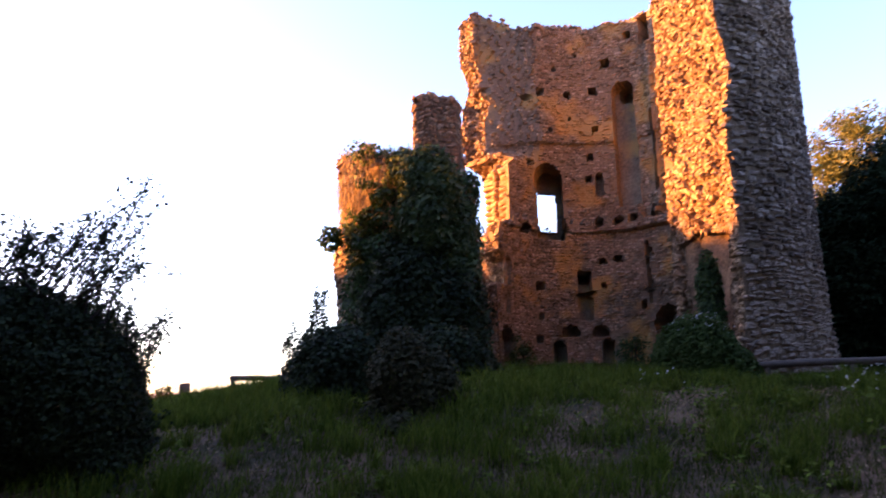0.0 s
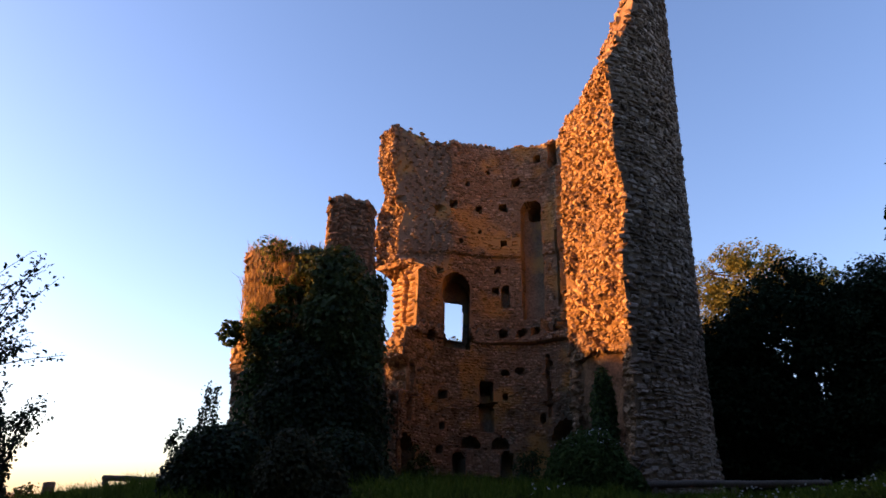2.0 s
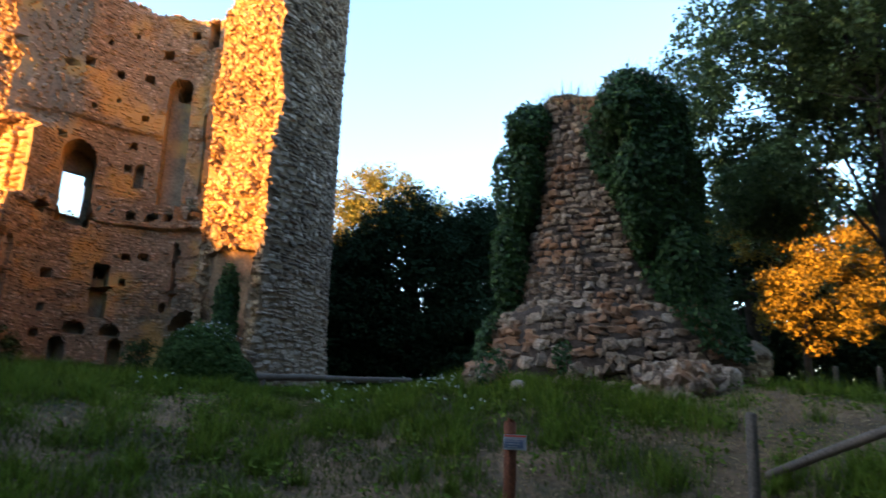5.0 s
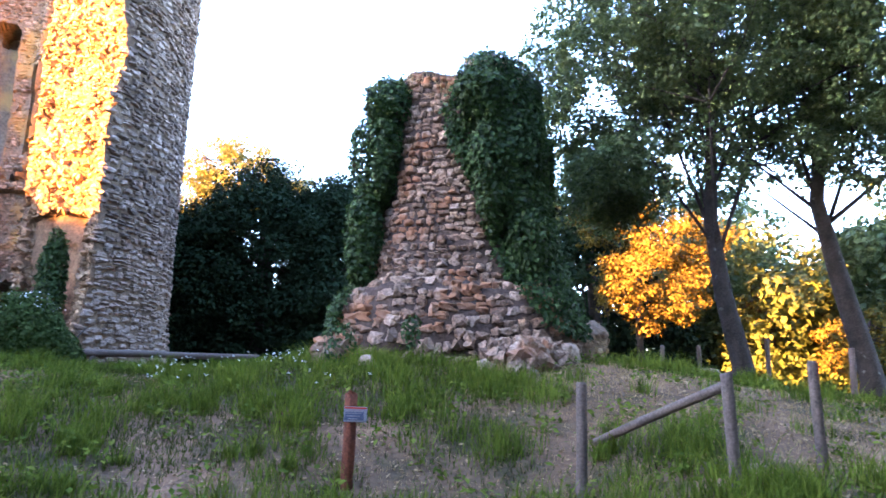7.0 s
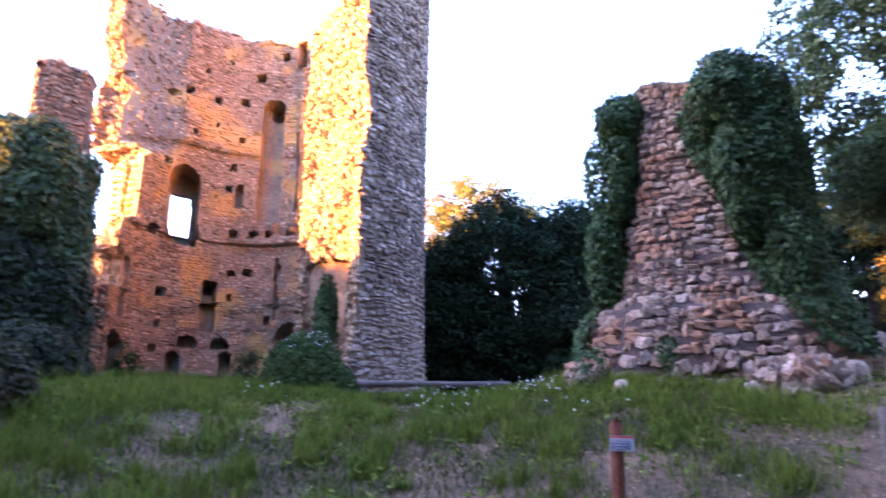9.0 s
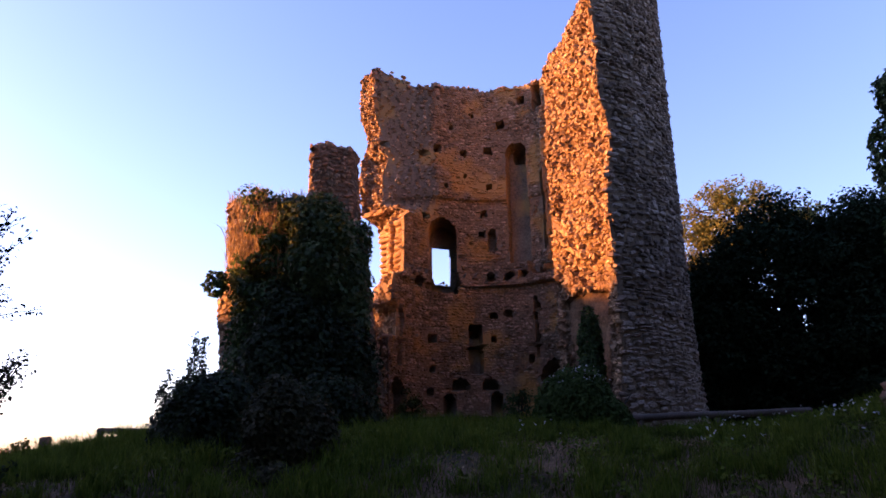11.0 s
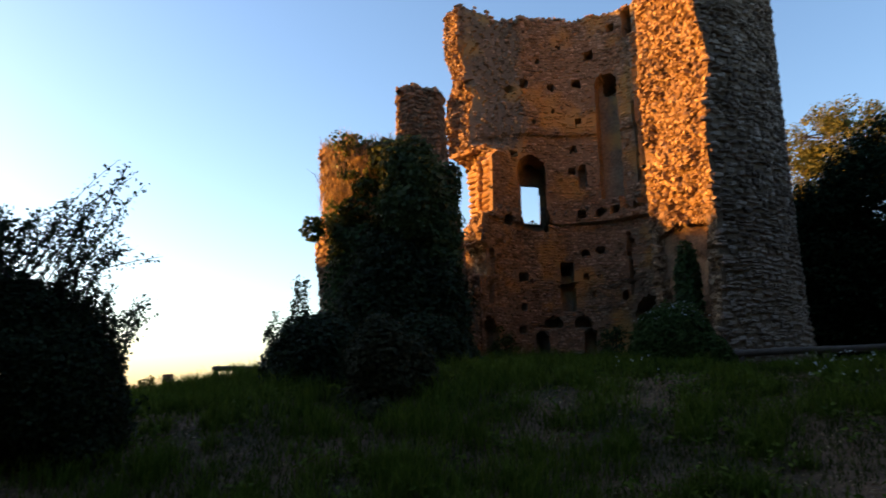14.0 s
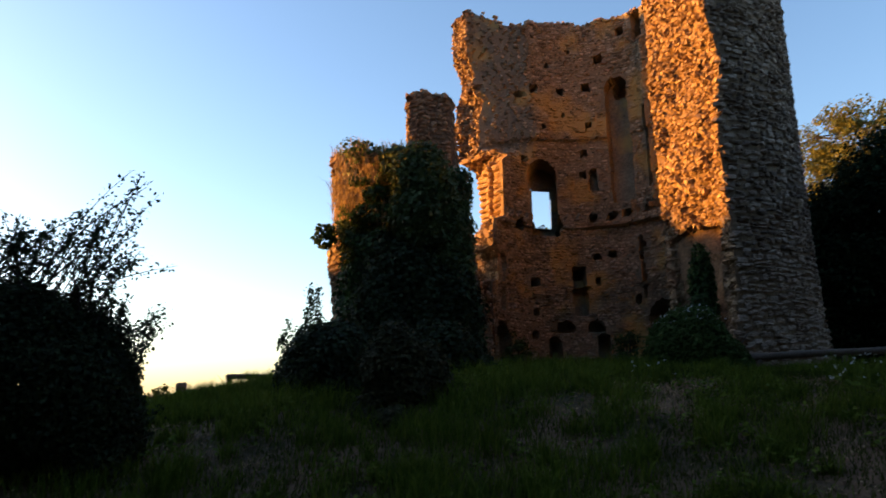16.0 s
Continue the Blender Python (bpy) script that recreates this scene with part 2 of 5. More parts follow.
def courses(s0, s1, z0, z1, ch=(0.12, 0.2), w=(0.16, 0.42), wander=0.0):
    """Lengths along and heights of blocks laid in rough courses: s, z, half width, half height."""
    S, Z, A, B = [], [], [], []
    z = z0
    while z < z1:
        c = rng.uniform(*ch)
        s = s0 - rng.uniform(0, w[1])
        while s < s1:
            d = rng.uniform(*w)
            wave = 0.25 * c * math.sin(s * 2.1 + 3 * math.sin(z * 1.7)) + 0.2 * c * math.sin(s * 5.3 + z * 9)
            if rng.uniform() < 0.14 and c > 0.13:
                for o in (-0.25, 0.25):
                    S.append(s + d / 2), Z.append(z + c * (0.5 + o) + wave), A.append(d / 2 * 0.95), B.append(c / 4 * 0.95)
            else:
                S.append(s + d / 2), Z.append(z + c / 2 + wave + rng.normal(0, 0.08 * c)), A.append(d / 2 * rng.uniform(0.86, 1.0)), B.append(c / 2 * rng.uniform(0.7, 1.1))
            s += d
        z += c
    return np.array(S), np.array(Z), np.array(A), np.array(B)


def tube(points, radii, sides=7):
    """A tapering branch through points: arrays of points and quads."""
    P = np.array(points, float)
    V, F = [], []
    for i, p in enumerate(P):
        d = P[min(i + 1, len(P) - 1)] - P[max(i - 1, 0)]
        d = d / (np.linalg.norm(d) + 1e-9)
        u = np.cross(d, (0.31, 0.2, 0.93) if abs(d[2]) < 0.9 else (1.0, 0, 0))
        u /= np.linalg.norm(u)
        w = np.cross(d, u)
        for k in range(sides):
            a = 2 * math.pi * k / sides
            V.append(p + radii[i] * (u * math.cos(a) + w * math.sin(a)))
    for i in range(len(P) - 1):
        for k in range(sides):
            F.append((i * sides + k, i * sides + (k + 1) % sides, (i + 1) * sides + (k + 1) % sides, (i + 1) * sides + k))
    m = len(V)
    V.append(P[-1] + (P[-1] - P[-2]) * 0.02), V.append(P[0])
    for k in range(sides):
        F.append(((len(P) - 1) * sides + k, (len(P) - 1) * sides + (k + 1) % sides, m, m))
    return np.array(V), np.array([f for f in F])


def tubes(name, items, mat, parent, label="", sides=7):
    """Several branches joined into one mesh."""
    Vs, Fs, n = [], [], 0
    for pts, rad in items:
        V, F = tube(pts, rad, sides)
        F = np.concatenate([F[:, [0, 1, 2]], F[F[:, 2] != F[:, 3]][:, [0, 2, 3]]])
        Vs.append(V), Fs.append(F + n)
        n += len(V)
    return raw(name, np.concatenate(Vs), np.concatenate(Fs), mat, parent, label, smooth=True)


def leaf_arrays(P, N, size, long=1.4):
    """Folded leaves at P that face roughly along N."""
    n = len(P)
    N = N + rng.normal(0, 0.55, (n, 3))
    N /= np.linalg.norm(N, axis=1, keepdims=True) + 1e-9
    t = rng.normal(0, 1, (n, 3))
    t[:, 2] -= 0.5
    t -= N * (t * N).sum(1, keepdims=True)
    t /= np.linalg.norm(t, axis=1, keepdims=True) + 1e-9
    s = np.cross(N, t)
    size = (size * rng.uniform(0.6, 1.25, n))[:, None]
    V = np.stack([P, P + t * size * long * 0.45 + s * size * 0.5 + N * size * 0.12, P + t * size * long, P + t * size * long * 0.45 - s * size * 0.5 + N * size * 0.12], 1)
    a = (np.arange(n) * 4)[:, None]
    F = np.concatenate([a + np.array([[0, 1, 2]]), a + np.array([[0, 2, 3]])])
    return V.reshape(-1, 3), F


def clumps(centres, radius, per, size, flat=0.75):
    """Leaves in loose clumps round centres."""
    n = len(centres)
    R = (radius * rng.uniform(0.55, 1.3, n))[:, None, None]
    D = rng.normal(0, 1, (n, per, 3))
    D /= np.linalg.norm(D, axis=2, keepdims=True)
    rr = rng.uniform(0.25, 1.0, (n, per, 1)) ** 0.5
    P = centres[:, None] + D * rr * R * np.array([1, 1, flat])
    N = D + np.array([0, 0, 0.5])
    return leaf_arrays(P.reshape(-1, 3), N.reshape(-1, 3), np.full(n * per, size))


def in_ball(n, c, r, shell=0.45):
    D = rng.normal(0, 1, (n, 3))
    D /= np.linalg.norm(D, axis=1, keepdims=True)
    rr = rng.uniform(shell, 1.0, (n, 1)) ** 0.6
    P = D * rr
    P *= 1 + 0.16 * fbm(D * 2.2 + np.array(c), 1.5)[:, None]
    return np.array(c) + P * np.array(r)


def polar(az, d):
    return d * math.sin(radians(az)), d * math.cos(radians(az))


# ---- ground ----
AZ_KNOTS = (-180, -90, -45, -29, -24, -18, -3, 10, 22, 30, 36, 45, 52, 57, 62, 67, 75, 95, 180)
Z_KNOTS = (0.0, 0.3, 0.9, 1.28, 1.7, 1.8, 1.95, 1.78, 1.66, 1.85, 2.15, 2.1, 1.98, 2.25, 2.05, 1.75, 1.6, 1.0, 0.0)


def ground_z(x, y):
    x, y = np.asarray(x, float), np.asarray(y, float)
    d, az = np.hypot(x, y), np.degrees(np.arctan2(x, y))
    zc = sum(np.interp(az + o, AZ_KNOTS, Z_KNOTS) for o in (-5, -2.5, 0, 2.5, 5)) / 5
    k = np.interp(d, (0, 2.5, 6.3, 9, 11.5, 13, 16), (0, 0.06, 0.47, 0.74, 0.92, 0.97, 1.0))
    k = k - 0.23 * np.exp(-((d - 6.0) / 2.2) ** 2) * np.interp(az, (-180, 56, 66, 180), (1, 1, 0, 0))
    z = zc * k
    far = np.clip((d - 16) / 9, 0, 1)
    mid = np.clip(1 - np.abs(az - 5) / 40, 0, 1)
    z = z + 0.55 * far * mid
    drop = np.interp(d, (0, 24, 44, 90, 5000), (0, 0, 1, 1.6, 1.6)) * np.interp(az, (-180, -60, -18, 20, 60, 100, 180), (0.3, 0.8, 1.0, 0.7, 0.35, 0.3, 0.3))
    z = z - 3.4 * drop
    near = np.clip(1 - d / 40, 0, 1)
    P = np.stack([x, y, 0 * x], -1)
    return z + near * (0.065 * fbm(P, 0.9, 3) + 0.03 * fbm(P + 7, 3.1, 2)) * np.clip(d / 4, 0, 1)


RAD = np.concatenate([np.linspace(0.01, 30, 150), np.geomspace(31, 4000, 40)])
AZS = np.linspace(0, 2 * np.pi, 361)
rr_, aa_ = np.meshgrid(RAD, AZS, indexing="ij")
gx, gy = rr_ * np.sin(aa_), rr_ * np.cos(aa_)
ground = raw("ground", np.stack([gx, gy, ground_z(gx, gy)], -1).reshape(-1, 3), grid_faces(len(RAD), len(AZS))[:, ::-1], M_GROUND, smooth=True)
tagged(ground, "rough grassy castle mound with bare earth patches", "ground", kind="structure")

# ---- the round tower ----
CX, CY, RI, RO = 2.49, 21.86, 3.4, 5.88
EYE_Z = 1.6


def ring_point(phi, r, z):
    """A place on the tower: phi in degrees from the side that faces -y, growing to the right."""
    a = np.radians(phi)
    return np.stack([CX + r * np.sin(a), CY - r * np.cos(a), z + 0 * a], -1)


def inner_hit(az):
    """Where a line of sight from the meadow at azimuth az meets the back of the inner wall: phi, distance."""
    dx, dy = math.sin(radians(az)), math.cos(radians(az))
    b = dx * CX + dy * CY
    d = b + math.sqrt(max(b * b - CX * CX - CY * CY + RI * RI, 0.01))
    return math.degrees(math.atan2(dx * d - CX, -(dy * d - CY))) % 360, d


# recesses of the inner wall: azimuths, elevations, depth, arched
RECESSES = [
    (10.6, 11.3, 26.6, 28.6, 0.9, False),
    (1.15, 3.45, 11.9, 18.1, 1.25, True), (8.0, 9.75, 14.3, 23.9, 0.45, True), (8.5, 9.7, 22.6, 23.9, 1.1, True), (11.0, 11.4, 15.2, 21.5, 0.35, False),
    (4.3, 5.4, 5.2, 9.2, 0.55, False), (4.3, 5.4, 8.4, 9.2, 1.0, False), (2.8, 4.3, 3.9, 4.85, 0.5, True), (5.3, 6.6, 3.9, 4.8, 0.5, True), (2.1, 3.1, 1.6, 3.6, 0.7, True), (6.0, 6.9, 1.6, 3.7, 0.6, True),
    (9.85, 10.12, 6.4, 11.4, 0.22, False), (-1.6, -1.3, 6.0, 10.5, 0.2, False), (10.2, 12.3, 2.6, 6.2, 1.2, True), (6.2, 6.85, 15.3, 17.0, 0.5, True), (-2.2, -0.9, 1.4, 5.0, 0.5, True),
]
HOLES = [(7.6, 25.4, 0.32), (1.15, 23.6, 0.24), (1.95, 23.8, 0.28), (4.2, 23.3, 0.24), (6.4, 23.4, 0.3), (9.6, 27.3, 0.28), (1.0, 18.35, 0.22), (5.9, 18.3, 0.22), (0.0, 12.9, 0.36),
         (6.3, 12.95, 0.3), (7.85, 13.0, 0.32), (9.2, 13.2, 0.3), (10.8, 13.5, 0.36), (6.35, 9.9, 0.2), (7.6, 10.0, 0.26), (6.35, 7.95, 0.18), (1.2, 8.1, 0.34), (1.2, 5.6, 0.22), (1.05, 3.8, 0.24),
         (10.1, 8.1, 0.2), (9.4, 6.3, 0.24), (10.1, 10.6, 0.22), (3.2, 25.4, 0.16), (5.0, 26.3, 0.16), (-0.4, 25.0, 0.18), (2.5, 20.6, 0.16), (5.7, 16.6, 0.2), (6.4, 20.4, 0.2), (4.3, 21.4, 0.15)]
REC = []
for az0, az1, el0, el1, dep, arch in RECESSES:
    (p0, d0), (p1, d1) = inner_hit(az0), inner_hit(az1)
    dm = (d0 + d1) / 2
    REC.append((min(p0, p1), max(p0, p1), EYE_Z + dm * math.tan(radians(el0)), EYE_Z + dm * math.tan(radians(el1)), dep, arch))
for az, el, s in HOLES:
    p, d = inner_hit(az)
    z, w = EYE_Z + d * math.tan(radians(el)), math.degrees(s / 2 / RI)
    REC.append((p - w, p + w, z - s * 0.5, z + s * 0.5, 0.45, False))
WIN = (inner_hit(2.85)[0], inner_hit(1.2)[0], 7.35, 8.85)      # the opening at the back of the window's recess


WIN_AXIS = np.array([math.sin(radians(2.3)), math.cos(radians(2.3)), 0.0])      # the passage runs askew through the wall


def phi_of(P):
    return np.degrees(np.arctan2(P[..., 0] - CX, -(P[..., 1] - CY))) % 360


WIN_OUT = [float(phi_of(ring_point(np.float64(p), RI, np.float64(0)) + 2.72 * WIN_AXIS)) for p in WIN[:2]]


def inner_depth(phi, z):
    """How far the inner wall stands back from its circle."""
    out = np.where(z < 7.1, -0.06, np.where(z < 7.55 + 0.12 * np.sin(phi * 0.9), -0.16 - 0.14 * np.clip((188 - phi) / 20, 0, 1), np.where(z < 10.5, 0.05, -0.05))) + 0 * phi
    out = out - 0.10 * np.clip((phi - 196) / 14, 0, 1) * np.exp(-((z - 11.3) / 0.8) ** 2) - 0.07 * np.exp(-((z - 10.75) / 0.5) ** 2) * (phi > 150)
    P = ring_point(phi, RI, z)
    out = out + 0.07 * fbm(P, 1.3, 3) + 0.10 * fbm(P + 5, 0.6, 2) * (z < 7.6)
    out = out - 0.20 * np.exp(-((phi - 151.0) / 2.0) ** 2) * ((z > 7.5) & (z < 12.3)) - 0.22 * np.exp(-((phi - 135.0) / 2.3) ** 2) * ((z > 7.5) & (z < 14))
    jit = 0.5 * fbm(P + 3, 3.0, 2)
    for p0, p1, z0, z1, dep, arch in REC:
        half, mid = (p1 - p0) / 2, (p0 + p1) / 2
        wob = jit * math.degrees(0.05 / RI)
        top = z1
        if arch:
            hw = radians(half) * RI
            top = z1 - hw + np.sqrt(np.maximum(hw ** 2 - (np.radians(phi - mid) * RI) ** 2, 0))
        hit = (np.abs(phi - mid) < half + wob) & (z > z0) & (z < top)
        out = np.where(hit, np.maximum(out, dep), out)
    return out


TOP_PHI = (20, 24, 30, 36, 45, 60, 100, 130, 150, 180, 200, 209, 214, 220, 228, 240)
TOP_IN = (12.3, 12.4, 12.6, 13.0, 14.0, 15.4, 15.7, 15.25, 15.2, 15.3, 15.3, 15.25, 15.1, 15.5, 15.9, 15.95)
TOP_OUT = (13.2, 13.4, 14.5, 15.8, 18.8, 20.2, 19.0, 17.0, 15.6, 15.5, 15.5, 15.4, 15.2, 15.5, 15.85, 15.9)
Z_BASE = 1.3


def spread(phi, z):
    """The inner face swings outwards towards the broken end, where the wall thins."""
    return 1.55 * np.clip((phi - 211) / 22.0, 0, 1) ** 1.2 * np.clip((z - 9.7) / 0.6, 0, 1)


# where the wall breaks off beside the gap: a niche, then the jamb and the springing of a fallen arch
F1_Z = (1, 4.85, 5.0, 5.9, 6.15, 6.8, 7.25, 9.1, 9.5, 9.75, 9.9, 10.0, 11.4, 12.2, 13.3, 14.2, 16)
F1_PHI = (233, 231, 227, 226, 224, 222.5, 219, 219, 220.5, 223, 227, 231, 233, 232, 229, 233, 232)


def tower_shape(u, v, t):
    """u round the ring, v up, t from the inner to the outer face, all 0 to 1: phi, radius, height."""
    p = 24.3 + u * (232.0 - 24.3)
    zt = np.interp(p, TOP_PHI, TOP_IN) * (1 - t) + np.interp(p, TOP_PHI, TOP_OUT) * t
    P = ring_point(p, RI + t * (RO - RI), zt)
    zt = zt + 0.13 * fbm(P, 2.6, 3)
    z = Z_BASE + v * (zt - Z_BASE)
    low = (z < 5.35 - 1.6 * np.abs(t - 0.45) ** 2) & (t > 0.06) & (t < 0.84)
    f0 = 24.3 + np.where(low, 2.4, 0.0) + 1.6 * fbm(np.stack([t * 2.5, z, 0 * z], -1), 1.1, 3) + 1.5 * np.exp(-((z - 9.2) / 0.9) ** 2) * t - np.clip((3.6 - z) * 2.2, 0, 4) * t
    f1 = np.interp(z, F1_Z, F1_PHI) + np.interp(z, (1, 4.8, 5.0, 5.9, 6.1, 7.1, 7.35, 9.4, 10.0, 12.2, 12.8, 16), (48, 46, 24, 24, 36, 34, 21, 20, 0, -2, 3, 3)) * (1 - t) + np.where((z > 7.3) & (z < 10), 0.35, 1.1) * fbm(np.stack([z, t * 2, 0 * z], -1) + 4, 2.2, 3)
    phi = f0 + u * (f1 - f0)
    rin = RI + spread(phi, z)
    r = rin + t * (RO - rin) + t * 0.14 * np.exp(-np.maximum(z - 2.2, 0) / 1.1) 
    return phi, r, z


def tower_grid(name, nu, nv, make, mat, parent, flip=False, keep=None, label=""):
    a, b = np.meshgrid(np.linspace(0, 1, nu), np.linspace(0, 1, nv), indexing="ij")
    V = make(a, b)
    F = grid_faces(nu, nv, keep)
    return raw(name, V.reshape(-1, 3), F[:, ::-1] if flip else F, mat, parent, label)


def window_keep(nu, nv, t):
    """Cells of a face that are not in the window's opening."""
    u, v = np.meshgrid((np.arange(nu - 1) + 0.5) / (nu - 1), (np.arange(nv - 1) + 0.5) / (nv - 1), indexing="ij")
    phi, r, z = tower_shape(u, v, t + 0 * u)
    a, b = WIN_OUT if t else WIN[:2]
    hi = WIN[3] + (0.7 if t else 0)
    lo = WIN[2] - (0.1 if t else 0)
    return ~((phi > a) & (phi < b) & (z > lo) & (z < hi))


tower = empty("ruined_tower", "tall broken round castle tower of rubble stone, front wall fallen", "tower")
tower.location = (0, 0, 0)


def inner_face(u, v):
    phi, r, z = tower_shape(u, v, 0 * u)
    edge = np.clip(np.minimum(np.minimum(u * 60, (1 - u) * 60), (1 - v) * 60), 0, 1)
    dep = inner_depth(phi, z) * edge
    deep = (dep > 1.2) & (phi > WIN[0] - 12)
    return ring_point(phi, r + np.where(deep, 0, dep), z) + np.where(deep, dep, 0)[..., None] * WIN_AXIS


def outer_face(u, v):
    phi, r, z = tower_shape(u, v, 1 + 0 * u)
    return ring_point(phi, r, z)


def end_face(side):
    def make(t, v):
        phi, r, z = tower_shape(side + 0 * t, v, t)
        P = ring_point(phi, r, z)
        mid = np.clip(np.minimum(t, 1 - t) * 8, 0, 1) * np.clip((1 - v) * 20, 0, 1)
        return ring_point(phi + (1 if side == 0 else -1) * mid * (2.2 * fbm(P, 2.4, 3) + 1.2), r, z)
    return make


def top_face(u, t):
    phi, r, z = tower_shape(u, 1 + 0 * u, t)
    return ring_point(phi, r, z)


NU, NV = 230, 190
tower_grid("inner_wall", NU, NV, inner_face, M_INNER, tower, True, window_keep(NU, NV, 0.0), "ochre inner wall with niches and beam holes")
tower_grid("outer_wall", 260, 120, outer_face, M_MORTAR, tower, False, window_keep(260, 120, 1.0), "grey-brown outer face")
tower_grid("broken_edge", 36, 170, end_face(0), M_MORTAR, tower, False, None, "rough broken rubble core")
tower_grid("broken_edge", 30, 150, end_face(1), M_MORTAR, tower, True)
tower_grid("wall_top", 260, 14, top_face, M_MORTAR, tower, True)
# the window's passage through the wall
wp = [(WIN[0], WIN[2], 1.15), (WIN[1], WIN[2], 1.15), (WIN[1], WIN[3], 1.15), (WIN[0], WIN[3], 1.15)]
Vw = [ring_point(np.float64(p), RI, np.float64(z)) + 1.1 * WIN_AXIS for p, z, _ in wp] + [ring_point(np.float64(p), RI, np.float64(z + (0.68 if z > 8 else -0.1))) + 2.8 * WIN_AXIS for p, z, _ in wp]
raw("window_reveal", np.array(Vw), np.array([(0, 1, 5, 4), (1, 2, 6, 5), (2, 3, 7, 6), (3, 0, 4, 7)]), M_MORTAR, tower)


def tangent_frame(phi):
    a = np.radians(phi)
    U = np.stack([np.cos(a), np.sin(a), 0 * a], -1)
    N = np.stack([np.sin(a), -np.cos(a), 0 * a], -1)
    W = np.tile([0.0, 0.0, 1.0], (len(a), 1))
    return U, W, N


# blocks of the outer face, each course with its own height
S, Z, A, B = courses(radians(22) * RO, radians(236) * RO, 1.4, 20.4, (0.10, 0.19), (0.16, 0.46))
P0 = np.degrees(S / RO)
u_ = np.clip((P0 - 24.3) / 207.7, 0, 1)
f0_, _, zt_ = tower_shape(u_, 0 * u_ + 1, 0 * u_ + 1)
v_ = (Z - Z_BASE) / (zt_ - Z_BASE)
ok = v_ < 0.995
lo_, _, _ = tower_shape(0 * u_, np.clip(v_, 0, 1), 0 * u_ + 1)
hi_, _, _ = tower_shape(0 * u_ + 1, np.clip(v_, 0, 1), 0 * u_ + 1)
ok &= (P0 > lo_ + 0.6) & (P0 < hi_ - 0.6)
ok &= ~((P0 > WIN_OUT[0] - 1.5) & (P0 < WIN_OUT[1] + 1.5) & (Z > WIN[2] - 0.2) & (Z < WIN[3] + 0.7))
S, Z, A, B, P0 = S[ok], Z[ok], A[ok], B[ok], P0[ok]
_, r_, _ = tower_shape(np.clip((P0 - 24.3) / 207.7, 0, 1), (Z - Z_BASE) / (zt_[ok] - Z_BASE), 0 * P0 + 1)
U, W, N = tangent_frame(P0)
U, W = tilted(U, W, 0.05)
C = ring_point(P0, r_ + 0.01, Z)
H = rng.uniform(0.03, 0.085, len(S))
near = (P0 > 24) & (P0 < 60) & (Z < 4.4)
idx = np.flatnonzero(near)[:300]
rest = np.ones(len(S), bool)
rest[idx] = False
OUTER_PARTS = [x[idx] for x in (C, U, W, N, A, B, H)]
V, F = stones_arrays(C[rest], U[rest], W[rest], N[rest], A[rest], B[rest], H[rest])
tagged(raw("outer_masonry", V, F, M_RUBBLE, tower), kind="stuff")

# blocks of the inner face
S, Z, A, B = courses(radians(26) * RI, radians(285) * RI, 1.8, 15.9, (0.075, 0.13), (0.11, 0.32))
P0 = np.degrees(S / RI)
uu = np.clip((P0 - 24.3) / 207.7, 0, 1)
_, _, zt_ = tower_shape(uu, 0 * uu + 1, 0 * uu)
vv = np.clip((Z - Z_BASE) / (zt_ - Z_BASE), 0, 1)
lo_, _, _ = tower_shape(0 * uu, vv, 0 * uu)
hi_, _, _ = tower_shape(0 * uu + 1, vv, 0 * uu)
D = inner_depth(P0, Z)
da = np.degrees(A / RI)
uneven = np.max([np.abs(inner_depth(P0 + sx * da, Z + sz * B) - D) for sx, sz in ((1, 0), (-1, 0), (0, 1), (0, -1))], 0)
ok = (Z < zt_ - 0.02) & (P0 > lo_ + 1) & (P0 < hi_ - 1) & (uneven < 0.16) & (D < 0.42)
patch = fbm(ring_point(P0, RI, Z) + 11, 0.55, 3)
ok &= (patch + rng.normal(0, 0.25, len(S)) < 0.62)
S, Z, A, B, P0, D = [x[ok] for x in (S, Z, A, B, P0, D)]
U, W, N = tangent_frame(P0)
U, W = tilted(U, W, 0.06)
V, F = stones_arrays(ring_point(P0, RI + D + spread(P0, Z), Z), -U, W, -N, A, B, rng.uniform(0.015, 0.07, len(S)), 0.2)
tagged(raw("inner_masonry", V, F, M_INNER, tower), kind="stuff")


def edge_stones(name, side, n, size, mat):
    t, v = rng.uniform(0.02, 0.98, n), rng.uniform(0.03, 1.0, n)
    P = end_face(side)(t, v)
    e = 0.01
    du, dv = end_face(side)(np.clip(t + e, 0, 1), v) - P, end_face(side)(t, np.clip(v + e, 0, 1)) - P
    phi, r, z = tower_shape(side + 0 * t, v, t)
    keep = ~((z > 7.3) & (z < 9.75)) if side else ~((z < 5.3) & (t > 0.1) & (t < 0.82))
    U, W, N = tangent_frame(phi)
    Nn = (-U if side == 0 else U)
    Nn = Nn + rng.normal(0, 0.35, Nn.shape)
    Nn /= np.linalg.norm(Nn, axis=1, keepdims=True)
    T = np.cross(W + rng.normal(0, 0.25, W.shape), Nn)
    T /= np.linalg.norm(T, axis=1, keepdims=True)
    X = np.cross(Nn, T)
    a = rng.uniform(*size, n)
    V, F = stones_arrays(P[keep], T[keep], X[keep], Nn[keep], a[keep], (a * rng.uniform(0.5, 0.9, n))[keep], (a * rng.uniform(0.5, 1.0, n))[keep], 0.24)
    tagged(raw(name, V, F, mat, tower), kind="stuff")


edge_stones("rubble_face", 0, 4600, (0.035, 0.115), M_STONE)
edge_stones("rubble_face", 1, 2400, (0.04, 0.12), M_STONE)
